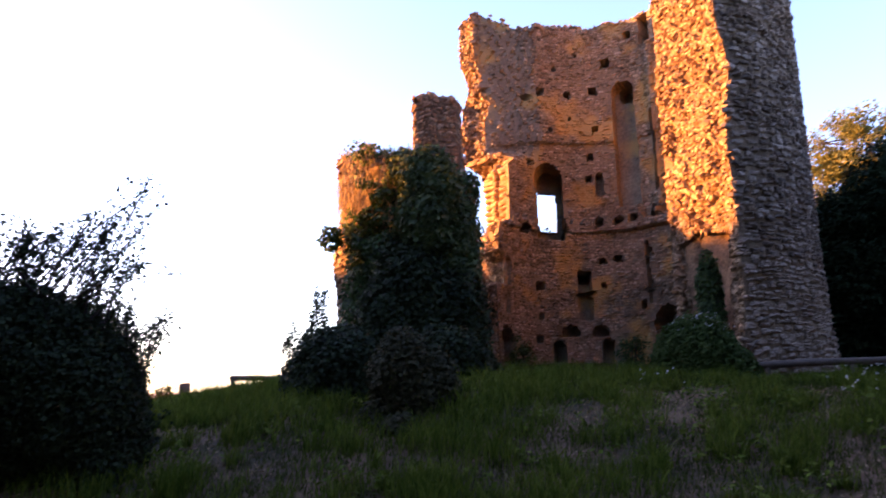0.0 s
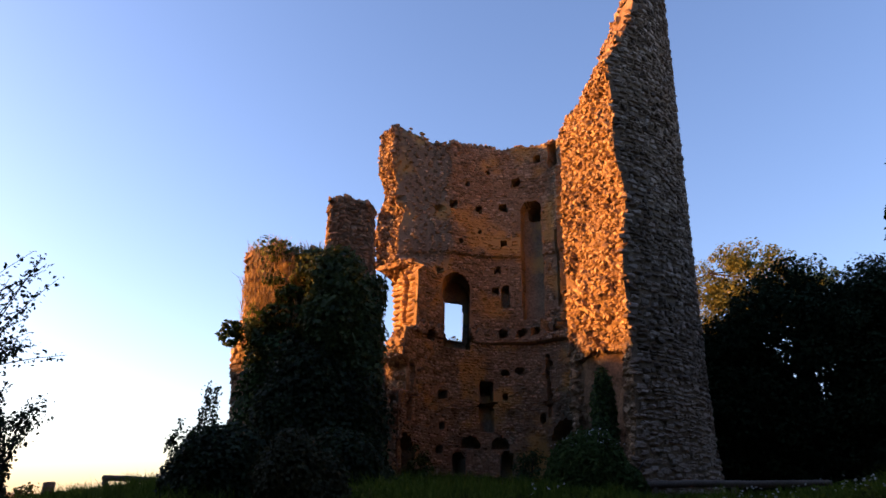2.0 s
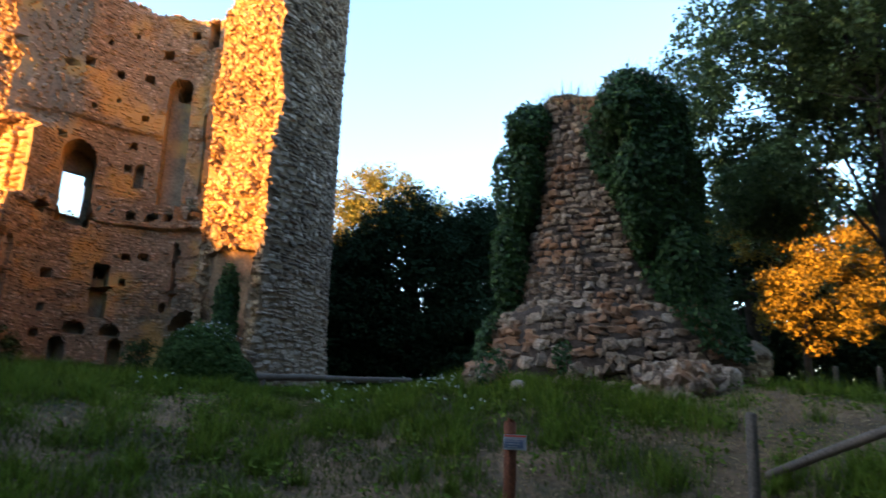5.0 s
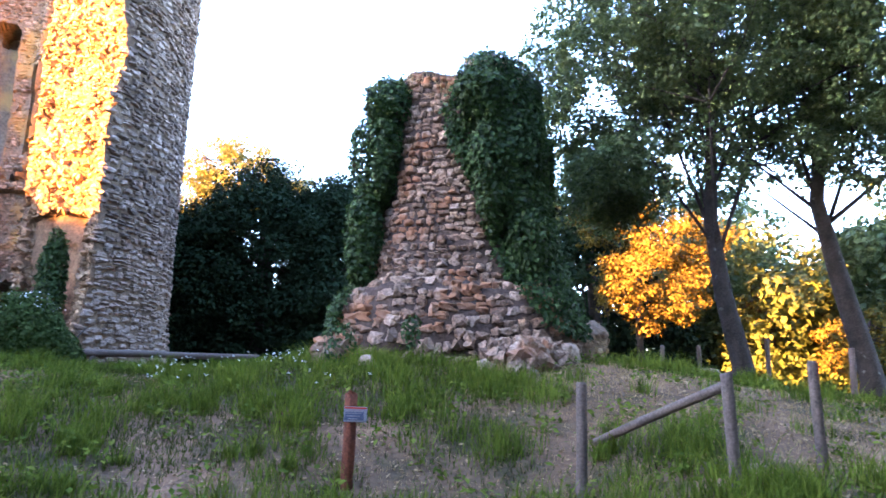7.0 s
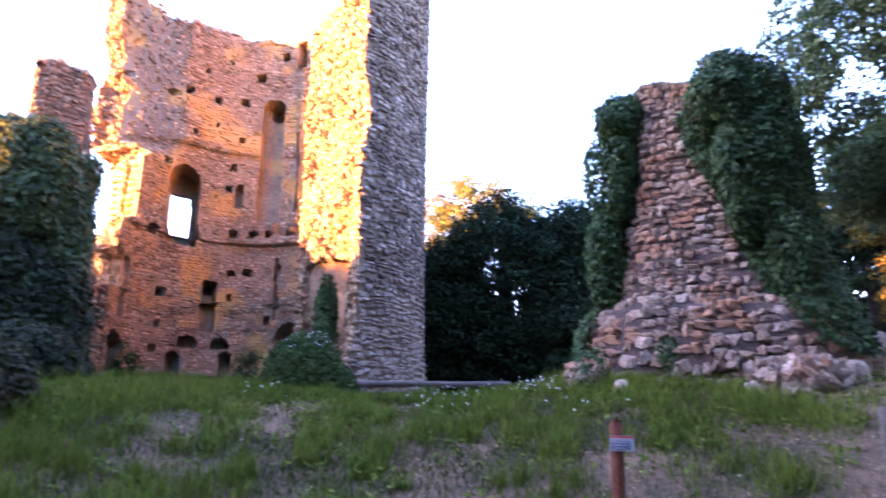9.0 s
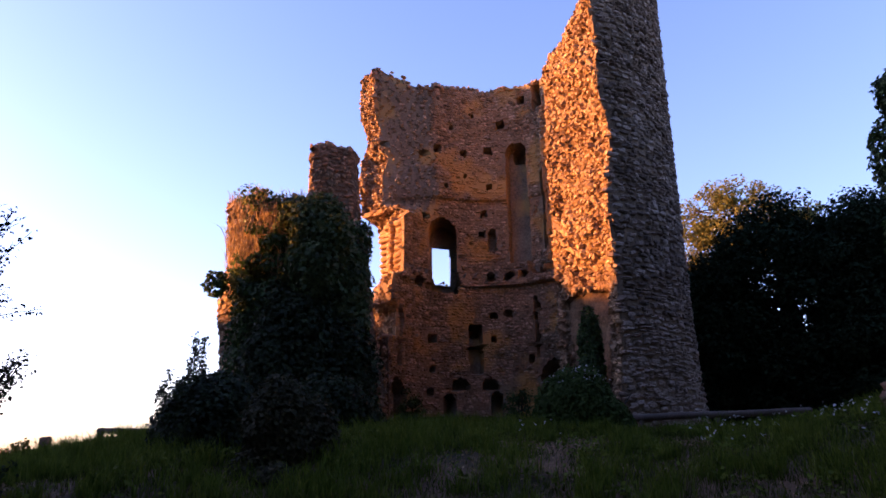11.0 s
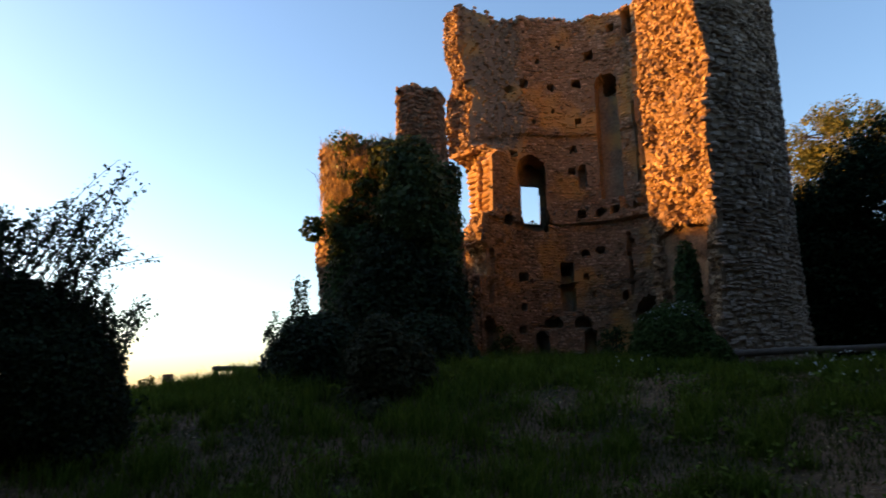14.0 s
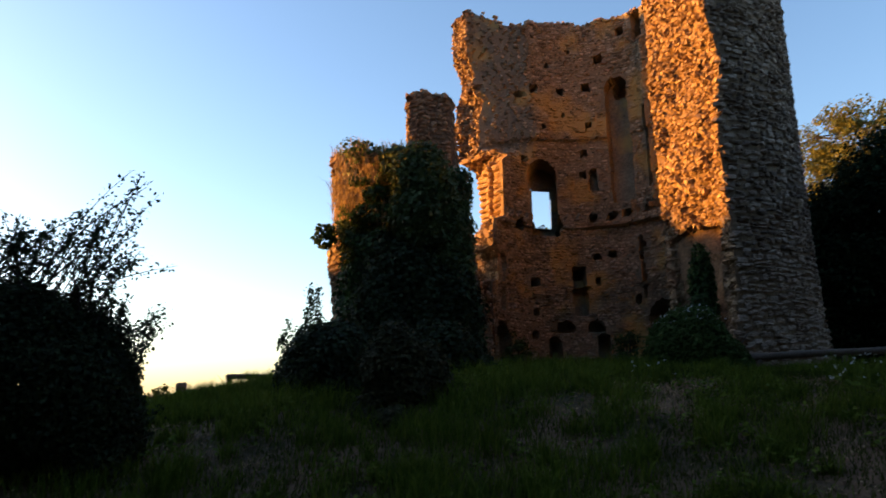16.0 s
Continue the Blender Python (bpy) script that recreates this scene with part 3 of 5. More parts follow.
# dressed jamb of the broken window beside the gap, in three orders, and what is left of its arch
JAMB_PARTS = []
for t0, t1, proud, wide in ((0.03, 0.24, 0.02, 1.0), (0.27, 0.40, 0.16, 0.8), (0.44, 0.66, 0.05, 1.0), (0.70, 0.96, 0.12, 1.0)):
    zc, hh = [], []
    z = 7.2
    while z < 9.45:
        h = rng.uniform(0.17, 0.3)
        zc.append(z + h / 2), hh.append(h / 2 * 0.96)
        z += h
    zc, hh = np.array(zc), np.array(hh)
    tm = np.full(len(zc), (t0 + t1) / 2)
    zt_ = tower_shape(1 + 0 * tm, 1 + 0 * tm, tm)[2]
    P = end_face(1)(tm, (zc - Z_BASE) / (zt_ - Z_BASE))
    U, W, N = tangent_frame(phi_of(P))
    JAMB_PARTS.append((P + U * (proud - 0.06) + rng.normal(0, 0.012, P.shape), N, W, U, np.full(len(zc), (t1 - t0) * 1.3 * wide) * rng.uniform(0.9, 1.06, len(zc)), hh, np.full(len(zc), 0.13)))
for t0 in (0.2, 0.55, 0.88):
    k = np.linspace(0.08, 1.0, 9)
    ph, zc = 219.5 + 11.0 * (1 - np.cos(k * np.pi / 2)), 9.12 + 0.86 * np.sin(k * np.pi / 2)
    rad = RI + spread(ph, zc) + t0 * (RO - RI - spread(ph, zc))
    U, W, N = tangent_frame(ph)
    D = -U * np.cos(k * np.pi / 2)[:, None] + W * np.sin(k * np.pi / 2)[:, None]
    JAMB_PARTS.append((ring_point(ph, rad, zc) + D * 0.05, N, np.cross(D, N), -D, np.full(9, 0.36), np.full(9, 0.085), np.full(9, 0.1)))
# loose blocks along the crest
n = 900
u_, t_ = rng.uniform(0, 1, n), rng.uniform(0, 1, n)
P = top_face(u_, t_)
a = rng.uniform(0.05, 0.14, n)
up = np.tile([0.0, 0.0, 1.0], (n, 1)) + rng.normal(0, 0.3, (n, 3))
up /= np.linalg.norm(up, axis=1, keepdims=True)
T = np.cross(up, rng.normal(0, 1, (n, 3)))
T /= np.linalg.norm(T, axis=1, keepdims=True)
V, F = stones_arrays(P, T, np.cross(up, T), up, a, a * 0.8, a, 0.22)
tagged(raw("crest_rubble", V, F, M_STONE, tower), kind="stuff")


def polar_points(balls, leaf, cover, ragged, ground=True):
    """Places and outward directions of leaves over a heap of rounded masses: (azimuth, distance, height, half sizes)."""
    Ps, Ns = [], []
    cs = [np.array((*polar(a, d), z)) for a, d, z, r in balls]
    for k, (a, d, zc, r) in enumerate(balls):
        r = np.array(r)
        area = 4 * math.pi * (r[0] * r[1] + r[0] * r[2] + r[1] * r[2]) / 3
        n = int(cover * area / (0.7 * leaf * leaf))
        D = rng.normal(0, 1, (n, 3))
        D /= np.linalg.norm(D, axis=1, keepdims=True)
        swell = 1 + ragged * fbm(D * r * 1.0 + cs[k], 2.4, 3) + 0.5 * ragged * fbm(D * r + cs[k] + 3, 6.5, 2)
        P = cs[k] + D * r * (swell * rng.uniform(0.82, 1.03, n))[:, None]
        ok = P[:, 2] > ground_z(P[:, 0], P[:, 1]) + 0.02 if ground else np.ones(n, bool)
        for m, (_, _, _, r2) in enumerate(balls):
            if m != k:
                ok &= (((P - cs[m]) / np.array(r2)) ** 2).sum(1) > 0.62
        N = D / r
        Ps.append(P[ok]), Ns.append(N[ok] / np.linalg.norm(N[ok], axis=1, keepdims=True))
    return np.concatenate(Ps), np.concatenate(Ns)


def leaf_heap(name, balls, leaf, mat, parent, label="", cover=3.0, ragged=0.16, ground=True):
    P, N = polar_points(balls, leaf, cover, ragged, ground)
    V, F = leaf_arrays(P, N + np.array([0, 0, 0.3]), np.full(len(P), leaf))
    return tagged(raw(name, V, F, mat, parent, label), kind="stuff")


# ---- stubs of wall: a tapering mass with an uneven top ----
def stub_shape(c, rx, ry, turn, ztop, z0):
    """rx, ry: half widths as (heights, values); ztop(x, y) gives the crest. Returns a function of angle and height share."""
    def make(psi, v):
        ca, sa = np.cos(psi), np.sin(psi)
        k = (np.abs(ca) ** 3.2 + np.abs(sa) ** 3.2) ** (-1 / 3.2)
        tx, ty = ca * k, sa * k
        w = radians(turn)

        def place(z):
            X, Y = tx * np.interp(z, *rx), ty * np.interp(z, *ry)
            return np.stack([c[0] + X * math.cos(w) - Y * math.sin(w), c[1] + X * math.sin(w) + Y * math.cos(w), z], -1)
        zt = ztop(place(0 * psi + 6.0))
        z = z0 + v * (zt - z0)
        P = place(z)
        out = np.stack([P[..., 0] - c[0], P[..., 1] - c[1], 0 * z], -1)
        out /= np.linalg.norm(out, axis=-1, keepdims=True) + 1e-9
        return P + out * (0.14 * fbm(P, 1.5, 3))[..., None], out
    return make


def stub(name, make, mat, parent, n=140, m=90, label=""):
    psi, v = np.meshgrid(np.linspace(0, 2 * np.pi, n), np.linspace(0, 1, m), indexing="ij")
    P, _ = make(psi, v)
    V = P.reshape(-1, 3)
    rim = P[:, -1]
    cen = rim.mean(0)
    caps = []
    for k in (0.75, 0.5, 0.25, 0.02):
        q = cen + (rim - cen) * k
        q[:, 2] = rim[:, 2] * k + rim[:, 2].max() * (1 - k) * 0.985 + 0.08 * fbm(q, 2.5, 2)
        caps.append(q)
    allv = np.concatenate([P, np.stack(caps, 1)], 1)
    return raw(name, allv.reshape(-1, 3), grid_faces(n, m + 4)[:, ::-1], mat, parent, label)


def stub_stones(make, z0, z1, girth, ch, w, mask):
    """Courses of blocks round a stub: arrays for stones_arrays()."""
    S, Z, A, B = courses(0, girth, z0, z1, ch, w)
    psi = S / girth * 2 * np.pi
    Pt, _ = make(psi, 0 * psi + 1)
    zb = make(psi, 0 * psi)[0][..., 2]
    v = (Z - zb) / (Pt[:, 2] - zb)
    P, N = make(psi, np.clip(v, 0, 1))
    P2, _ = make(psi + 0.02, np.clip(v, 0, 1))
    U = P2 - P
    U[:, 2] = 0
    U /= np.linalg.norm(U, axis=1, keepdims=True) + 1e-9
    W = np.tile([0.0, 0.0, 1.0], (len(P), 1))
    N = np.cross(U, W)
    U, W = tilted(U, W, 0.11)
    ok = (v > 0.0) & (v < 0.99) & mask(P)
    return [x[ok] for x in (P, U, W, N, A, B, rng.uniform(0.4, 0.9, len(P)) * np.minimum(A, B))]


def sight(P):
    return np.degrees(np.arctan2(P[..., 0], P[..., 1])), np.degrees(np.arctan2(P[..., 2] - EYE_Z, np.hypot(P[..., 0], P[..., 1])))


def ivy(name, make, n, size, mask, parent=None, thick=(0.08, 0.35), mat=None, label="", vr=(0, 1.0)):
    psi, v = rng.uniform(0, 2 * np.pi, n), rng.uniform(*vr, n)
    P, N = make(psi, v)
    ok = mask(P)
    P, N = P[ok], N[ok]
    bulge = np.clip(0.5 + 0.6 * fbm(P, 1.9, 3), 0, 1)
    P = P + N * (thick[0] + (thick[1] - thick[0]) * bulge * rng.uniform(0.3, 1, len(P)))[:, None]
    V, F = leaf_arrays(P, N + np.array([0, 0, 0.35]), np.full(len(P), size))
    return raw(name, V, F, mat or M_IVY, parent, label)


# the pillar left of the gap: an outer skin of the ring
pillar = empty("wall_pillar", "narrow standing pillar of coursed rubble wall", "wall ruin")


def pillar_shape(u, v, t):
    zt = 10.8 + 0.2 * fbm(np.stack([u * 3, t * 2, 0 * u], -1), 1.7, 3) - 0.25 * (2 * t - 1) ** 6 - 0.3 * (1 - t) ** 6
    z = 1.3 + v * (zt - 1.3)
    rin = np.interp(z, (1, 3, 5, 7, 8.3, 9.5, 12), (3.45, 3.5, 3.9, 4.15, 4.4, 4.5, 4.5))
    r = rin + t * (5.92 - rin) + 0.05 * fbm(np.stack([u * 2, z, t], -1), 2.1, 3)
    phi = 263 + u * 21 + 0.9 * fbm(np.stack([t * 2, z, u * 2], -1), 1.6, 3)
    return ring_point(phi, r, z)


psi_, v_ = np.meshgrid(np.linspace(0, 4, 97), np.linspace(0, 1, 100), indexing="ij")


def round_pillar(q, v):
    """q runs 0 to 4 round the four sides."""
    q = q % 4
    u = np.where(q < 1, q, np.where(q < 2, 1, np.where(q < 3, 3 - q, 0)))
    t = np.where(q < 1, 1, np.where(q < 2, 2 - q, np.where(q < 3, 0, q - 3)))
    return pillar_shape(u, v, t)


raw("core", round_pillar(psi_, v_).reshape(-1, 3), grid_faces(97, 100), M_MORTAR, pillar)
u_, t_ = np.meshgrid(np.linspace(0, 1, 20), np.linspace(0, 1, 12), indexing="ij")
raw("top", pillar_shape(u_, 1 + 0 * u_, t_).reshape(-1, 3), grid_faces(20, 12), M_MORTAR, pillar)
S, Z, A, B = courses(0, 4, 1.5, 11.2, (0.1, 0.17), (0.07, 0.2))
sc = np.where((S % 2) < 1, 2.5, 1.6)
vq = (Z - 1.3) / 9.8
ok = vq < 0.99
S, vq, A, B = S[ok], vq[ok], A[ok], B[ok]
P = round_pillar(S, vq)
U = round_pillar(S + 0.01, vq) - P
U /= np.linalg.norm(U, axis=1, keepdims=True) + 1e-9
W = np.tile([0.0, 0.0, 1.0], (len(P), 1))
V, F = stones_arrays(P, U, W, np.cross(U, W), A * sc[ok], B, rng.uniform(0.03, 0.08, len(P)))
tagged(raw("masonry", V, F, M_STONE, pillar), kind="stuff")


def cap_stones(P, mat, parent, size=(0.05, 0.13)):
    """Loose blocks lying on a wall top."""
    n = len(P)
    a = rng.uniform(*size, n)
    up = np.tile([0.0, 0.0, 1.0], (n, 1)) + rng.normal(0, 0.35, (n, 3))
    up /= np.linalg.norm(up, axis=1, keepdims=True)
    T = np.cross(up, rng.normal(0, 1, (n, 3)))
    T /= np.linalg.norm(T, axis=1, keepdims=True)
    V, F = stones_arrays(P, T, np.cross(up, T), up, a, a * 0.8, a * 0.9, 0.22)
    return tagged(raw("cap_rubble", V, F, mat, parent), kind="stuff")


cap_stones(pillar_shape(rng.uniform(0, 1, 260), np.ones(260), rng.uniform(0, 1, 260)), M_STONE, pillar, (0.05, 0.15))

# the ivy-grown stub beside it
ivy_ruin = empty("ivy_wall_stub", "broken wall stub overgrown with ivy and dry grass", "wall ruin")
stub_l = stub_shape((-2.85, 15.6), ((1, 3, 5.5, 7), (1.6, 1.35, 1.24, 1.15)), ((1, 7), (1.35, 1.15)), -36, lambda P: 6.7 + 0.3 * fbm(P, 2.6, 3) - 0.12 * (P[..., 0] + 2.8), 1.0)
stub("core", stub_l, M_MORTAR, ivy_ruin)
args = stub_stones(stub_l, 1.6, 7.2, 11.0, (0.1, 0.18), (0.14, 0.36), lambda P: np.ones(len(P), bool))
V, F = stones_arrays(*args)
tagged(raw("masonry", V, F, M_STONE, ivy_ruin), kind="stuff")


cap_stones(stub_l(rng.uniform(0, 2 * np.pi, 420), rng.uniform(0.9, 1.0, 420))[0], M_STONE, ivy_ruin, (0.07, 0.2))


def ivy_l(P):
    az, el = sight(P)
    j = 1.2 * fbm(P, 1.8, 3)
    bare = (az < -10.2 + j) & (el > 13.4 + j) & (fbm(P, 2.7, 3) < 0.35) | (az < -14.4 + 0.3 * j) | (az > -12.4 + j) & (az < -8.8 + 0.5 * j) & (el > 11.4) & (el < 14.2)
    return ~bare


ivy("ivy", stub_l, 44000, 0.078, ivy_l, ivy_ruin, (0.08, 0.6), label="dark green ivy")
# sun on the ivy heads is put into a lighter leaf colour
leaf_heap("ivy", [(-7.9, 13.75, 5.75, (0.64, 0.5, 0.78)), (-10.0, 14.2, 6.25, (0.45, 0.4, 0.42)), (-6.5, 14.1, 4.3, (0.66, 0.5, 1.7)), (-8.5, 13.6, 4.9, (0.55, 0.45, 0.7))], 0.085, M_LEAF, ivy_ruin, "leafy ivy heads, coloured lighter for the sun on them", 2.6, 0.24, False)
leaf_heap("ivy", [(-11.9, 14.2, 5.6, (0.3, 0.25, 0.22)), (-12.4, 14.25, 5.15, (0.55, 0.3, 0.3)), (-13.4, 14.45, 4.3, (0.42, 0.3, 0.9)), (-16.1, 15.0, 4.85, (0.24, 0.25, 0.26)), (-11.6, 14.2, 4.4, (0.5, 0.4, 0.55))], 0.08, M_IVY, ivy_ruin, "trailing ivy", 2.0, 0.3, False)
# tufts on the lit crest take the same lighter, sun-coloured leaves
leaf_heap("ivy", [(-13.9, 14.5, 6.75, (0.3, 0.25, 0.16)), (-12.3, 14.5, 6.6, (0.4, 0.3, 0.2)), (-11.0, 14.3, 5.9, (0.34, 0.22, 0.4)), (-14.6, 14.6, 5.0, (0.16, 0.2, 0.5)), (-13.2, 14.3, 5.9, (0.3, 0.16, 0.12))], 0.07, M_LEAF, ivy_ruin, "ivy in the sunlit leaf colour among the dry grass", 0.8, 0.4, False)
leaf_heap("creeper", [(-9.6, 13.7, 3.3, (0.85, 0.6, 1.45)), (-11.4, 13.6, 2.8, (0.7, 0.6, 1.1)), (-6.4, 13.9, 2.9, (0.75, 0.6, 1.1))], 0.075, M_BUSH, ivy_ruin, "dull climbing creeper heaped against the wall", 2.6, 0.22)

# ---- the second ruin ----
ruin = empty("buttress_ruin", "stump of field-stone wall with ivy flanks and spreading foot", "wall ruin")


def ruin_top(P):
    az, _ = sight(P)
    return 7.5 + 0.22 * fbm(P, 2.6, 3) + 0.4 * np.exp(-((az - 48) / 2.5) ** 2) - 0.7 * np.clip(41 - az, 0, 4) / 4


stub_r = stub_shape((9.75, 9.6), ((1, 2.2, 2.95, 3.2, 3.4, 4.2, 8), (2.32, 2.25, 2.12, 2.05, 1.84, 1.62, 1.42)), ((1, 2.2, 2.95, 3.2, 3.4, 4.2, 8), (2.15, 2.08, 1.98, 1.9, 1.66, 1.45, 1.28)), -45, ruin_top, 1.2)
stub("core", stub_r, M_JOINT, ruin)


def ivy_r(P):
    az, el = sight(P)
    j = 0.9 * fbm(P, 1.6, 3)
    left = np.interp(el, (0, 6, 9, 12, 15, 20, 23, 30), (34, 36.6, 38.0, 39.2, 39.9, 40.3, 40.8, 41))
    right = np.interp(el, (0, 3, 5, 8, 12, 16, 19, 22, 24, 25.5, 30), (60, 57, 52.2, 50.3, 48.0, 46.4, 44.9, 44.2, 44.8, 46.0, 48))
    return (az < left + j) | (az > right + j) | (np.degrees(np.arctan2(P[..., 0] - 9.75, P[..., 1] - 9.6)) % 360 < 125) | (np.degrees(np.arctan2(P[..., 0] - 9.75, P[..., 1] - 9.6)) % 360 > 330)


low = stub_stones(stub_r, 1.55, 3.32, 16.0, (0.15, 0.27), (0.14, 0.38), lambda P: (P[:, 0] + P[:, 1] < 20.5))
high = stub_stones(stub_r, 3.34, 8.2, 11.5, (0.12, 0.19), (0.12, 0.27), lambda P: ~ivy_r(P) & (P[:, 0] + P[:, 1] < 19.6))
back = stub_stones(stub_r, 1.7, 8.2, 11.5, (0.2, 0.3), (0.25, 0.5), lambda P: (P[:, 0] + P[:, 1] >= 19.6))
# fallen stones heaped against the foot
P, N = polar_points([(51.0, 11.0, 1.7, (0.75, 0.5, 0.55)), (53.0, 11.6, 1.75, (0.65, 0.5, 0.5)), (35.9, 11.3, 1.75, (0.42, 0.35, 0.38))], 0.2, 1.9, 0.25)
T = np.cross(np.tile([0.0, 0.0, 1.0], (len(P), 1)) + rng.normal(0, 0.3, P.shape), N)
T /= np.linalg.norm(T, axis=1, keepdims=True)
a = rng.uniform(0.08, 0.2, len(P))
V, F = stones_arrays(P, T, np.cross(N, T), N, a, a * rng.uniform(0.55, 0.9, len(P)), a * 0.7, 0.24)
tagged(raw("fallen_rubble", V, F, M_GREYWALL, ruin), kind="stuff")
V, F = stones_arrays(*back)
tagged(raw("far_masonry", V, F, M_GREYWALL, ruin), kind="stuff")
both = [np.concatenate([a, b]) for a, b in zip(low, high)]
both[4], both[5], both[6] = both[4] * 1.08, both[5] * 1.12, both[6] * rng.uniform(0.9, 1.7, len(both[6]))
pick = np.argsort(both[0][:, 0] + both[0][:, 1])
RUIN_PARTS = [a[pick[:300]] for a in both]
V, F = stones_arrays(*[a[pick[300:]] for a in both])
tagged(raw("upper_masonry", V, F, M_GREYWALL, ruin), kind="stuff")
ivy("ivy", stub_r, 90000, 0.072, ivy_r, ruin, (0.08, 0.42), label="glossy dark green ivy")
leaf_heap("ivy", [(39.4, 12.6, 6.85, (0.6, 0.4, 0.5)), (38.2, 12.8, 5.7, (0.5, 0.4, 1.0)), (37.5, 12.6, 4.2, (0.36, 0.35, 1.0)), (38.9, 12.5, 5.9, (0.35, 0.3, 1.0))], 0.072, M_IVY, ruin, "hanging ivy on the flank", 2.6, 0.2)
leaf_heap("ivy", [(48.5, 12.3, 6.85, (0.9, 0.45, 0.62)), (50.4, 12.5, 5.6, (0.68, 0.45, 1.7)), (48.9, 12.2, 5.5, (0.65, 0.35, 1.4)), (51.2, 12.4, 4.0, (0.5, 0.4, 1.0)), (53.0, 12.6, 3.0, (0.42, 0.4, 0.42)), (47.6, 12.9, 7.75, (0.5, 0.4, 0.3))], 0.072, M_IVY, ruin, "bushy ivy over the wall", 2.6, 0.2)
leaf_heap("ivy", [(36.2, 10.9, 2.1, (0.28, 0.2, 0.4)), (42.0, 10.3, 2.35, (0.16, 0.12, 0.25))], 0.06, M_IVY, ruin, "thin ivy at the foot", 0.8, 0.3)

# ---- plants ----
def bush(name, label, balls, leaf, mat, per=60, clump=0.35, density=9, stems=6):
    ob = empty(name, label, "bush")
    C = []
    stem = []
    for (az, d, zc, r) in balls:
        x, y = polar(az, d)
        c = (x, y, zc)
        k = max(8, int(density * r[0] * r[2] * 6))
        q = in_ball(k, c, r, 0.35)
        q[:, 2] = np.maximum(q[:, 2], ground_z(q[:, 0], q[:, 1]) + 0.12)
        C.append(q)
        for i in range(stems):
            e = q[int(rng.integers(len(q)))]
            bx, by = x + (e[0] - x) * 0.3, y + (e[1] - y) * 0.3
            g = float(ground_z(bx, by)) - 0.05
            stem.append(([(bx, by, g), ((bx + e[0]) / 2, (by + e[1]) / 2, (g + e[2]) / 2 + 0.1), tuple(e)], (0.03, 0.02, 0.006)))
    C = np.concatenate(C)
    V, F = clumps(C, clump, per, leaf)
    tagged(raw("leaves", V, F, mat, ob), kind="stuff")
    tagged(tubes("stems", stem, M_BARK, ob, sides=5), kind="stuff")
    return ob


def mound_bush(name, label, balls, leaf, mat, cover=3.0, ragged=0.18, flowers=0):
    """A dense bush with a closed leafy skin over a tangle of stems."""
    ob = empty(name, label, "bush")
    leaf_heap("leaves", balls, leaf, mat, ob, "", cover, ragged)
    leaf_heap("inner_leaves", [(a, d, z, tuple(0.8 * q for q in r)) for a, d, z, r in balls], leaf * 1.8, mat, ob, "", 2.2, ragged)
    stem = []
    for a, d, z, r in balls:
        x, y = polar(a, d)
        for i in range(7):
            e = np.array([x, y, z]) + rng.normal(0, 0.5, 3) * np.array(r)
            bx, by = x + rng.normal(0, 0.2) * r[0], y + rng.normal(0, 0.2) * r[1]
            g = float(ground_z(bx, by)) - 0.05
            stem.append(([(bx, by, g), ((bx + e[0]) / 2, (by + e[1]) / 2, (g + e[2]) / 2 + 0.1), tuple(e)], (0.028, 0.018, 0.006)))
    tagged(tubes("stems", stem, M_BARK, ob, sides=5), kind="stuff")
    if flowers:
        P, N = polar_points(balls, leaf, 0.3, ragged)
        k = (N[:, 2] > 0.62) & (rng.uniform(0, 1, len(P)) < 0.9)
        P, N = P[k][:flowers] + N[k][:flowers] * 0.05, N[k][:flowers]
        V, F = leaf_arrays(P, N, np.full(len(P), 0.036), 1.0)
        tagged(raw("flowers", V, F, M_FLOWER, ob, "small pale flower heads"), kind="stuff")
    return ob


def sprays(ob, starts, mat, leaf=0.06):
    """Long thin shoots with sparse leaves."""
    items, L = [], []
    for (az0, d, z0), (az1, d1, z1), k in starts:
        a, b = np.array((*polar(az0, d), z0)), np.array((*polar(az1, d1), z1))
        for i in range(k):
            e = b + rng.normal(0, 0.14, 3) * np.array([1, 1, 0.9])
            s = a + rng.normal(0, 0.25, 3)
            m = (s + e) / 2 + np.array([0, 0, 0.15]) + rng.normal(0, 0.08, 3)
            ts = np.linspace(0, 1, 7)[:, None]
            pts = (1 - ts) ** 2 * s + 2 * ts * (1 - ts) * m + ts ** 2 * e
            items.append((pts, np.linspace(0.012, 0.003, 7)))
            tt = rng.uniform(0.1, 1, (80, 1))
            L.append((1 - tt) ** 2 * s + 2 * tt * (1 - tt) * m + tt ** 2 * e + rng.normal(0, 0.038, (80, 3)))
    L = np.concatenate(L)
    V, F = leaf_arrays(L, rng.normal(0, 1, (len(L), 3)), np.full(len(L), leaf))
    tagged(raw("shoot_leaves", V, F, mat, ob), kind="stuff")
    tagged(tubes("shoot_tangle", items, M_BARK, ob, sides=4), kind="stuff")


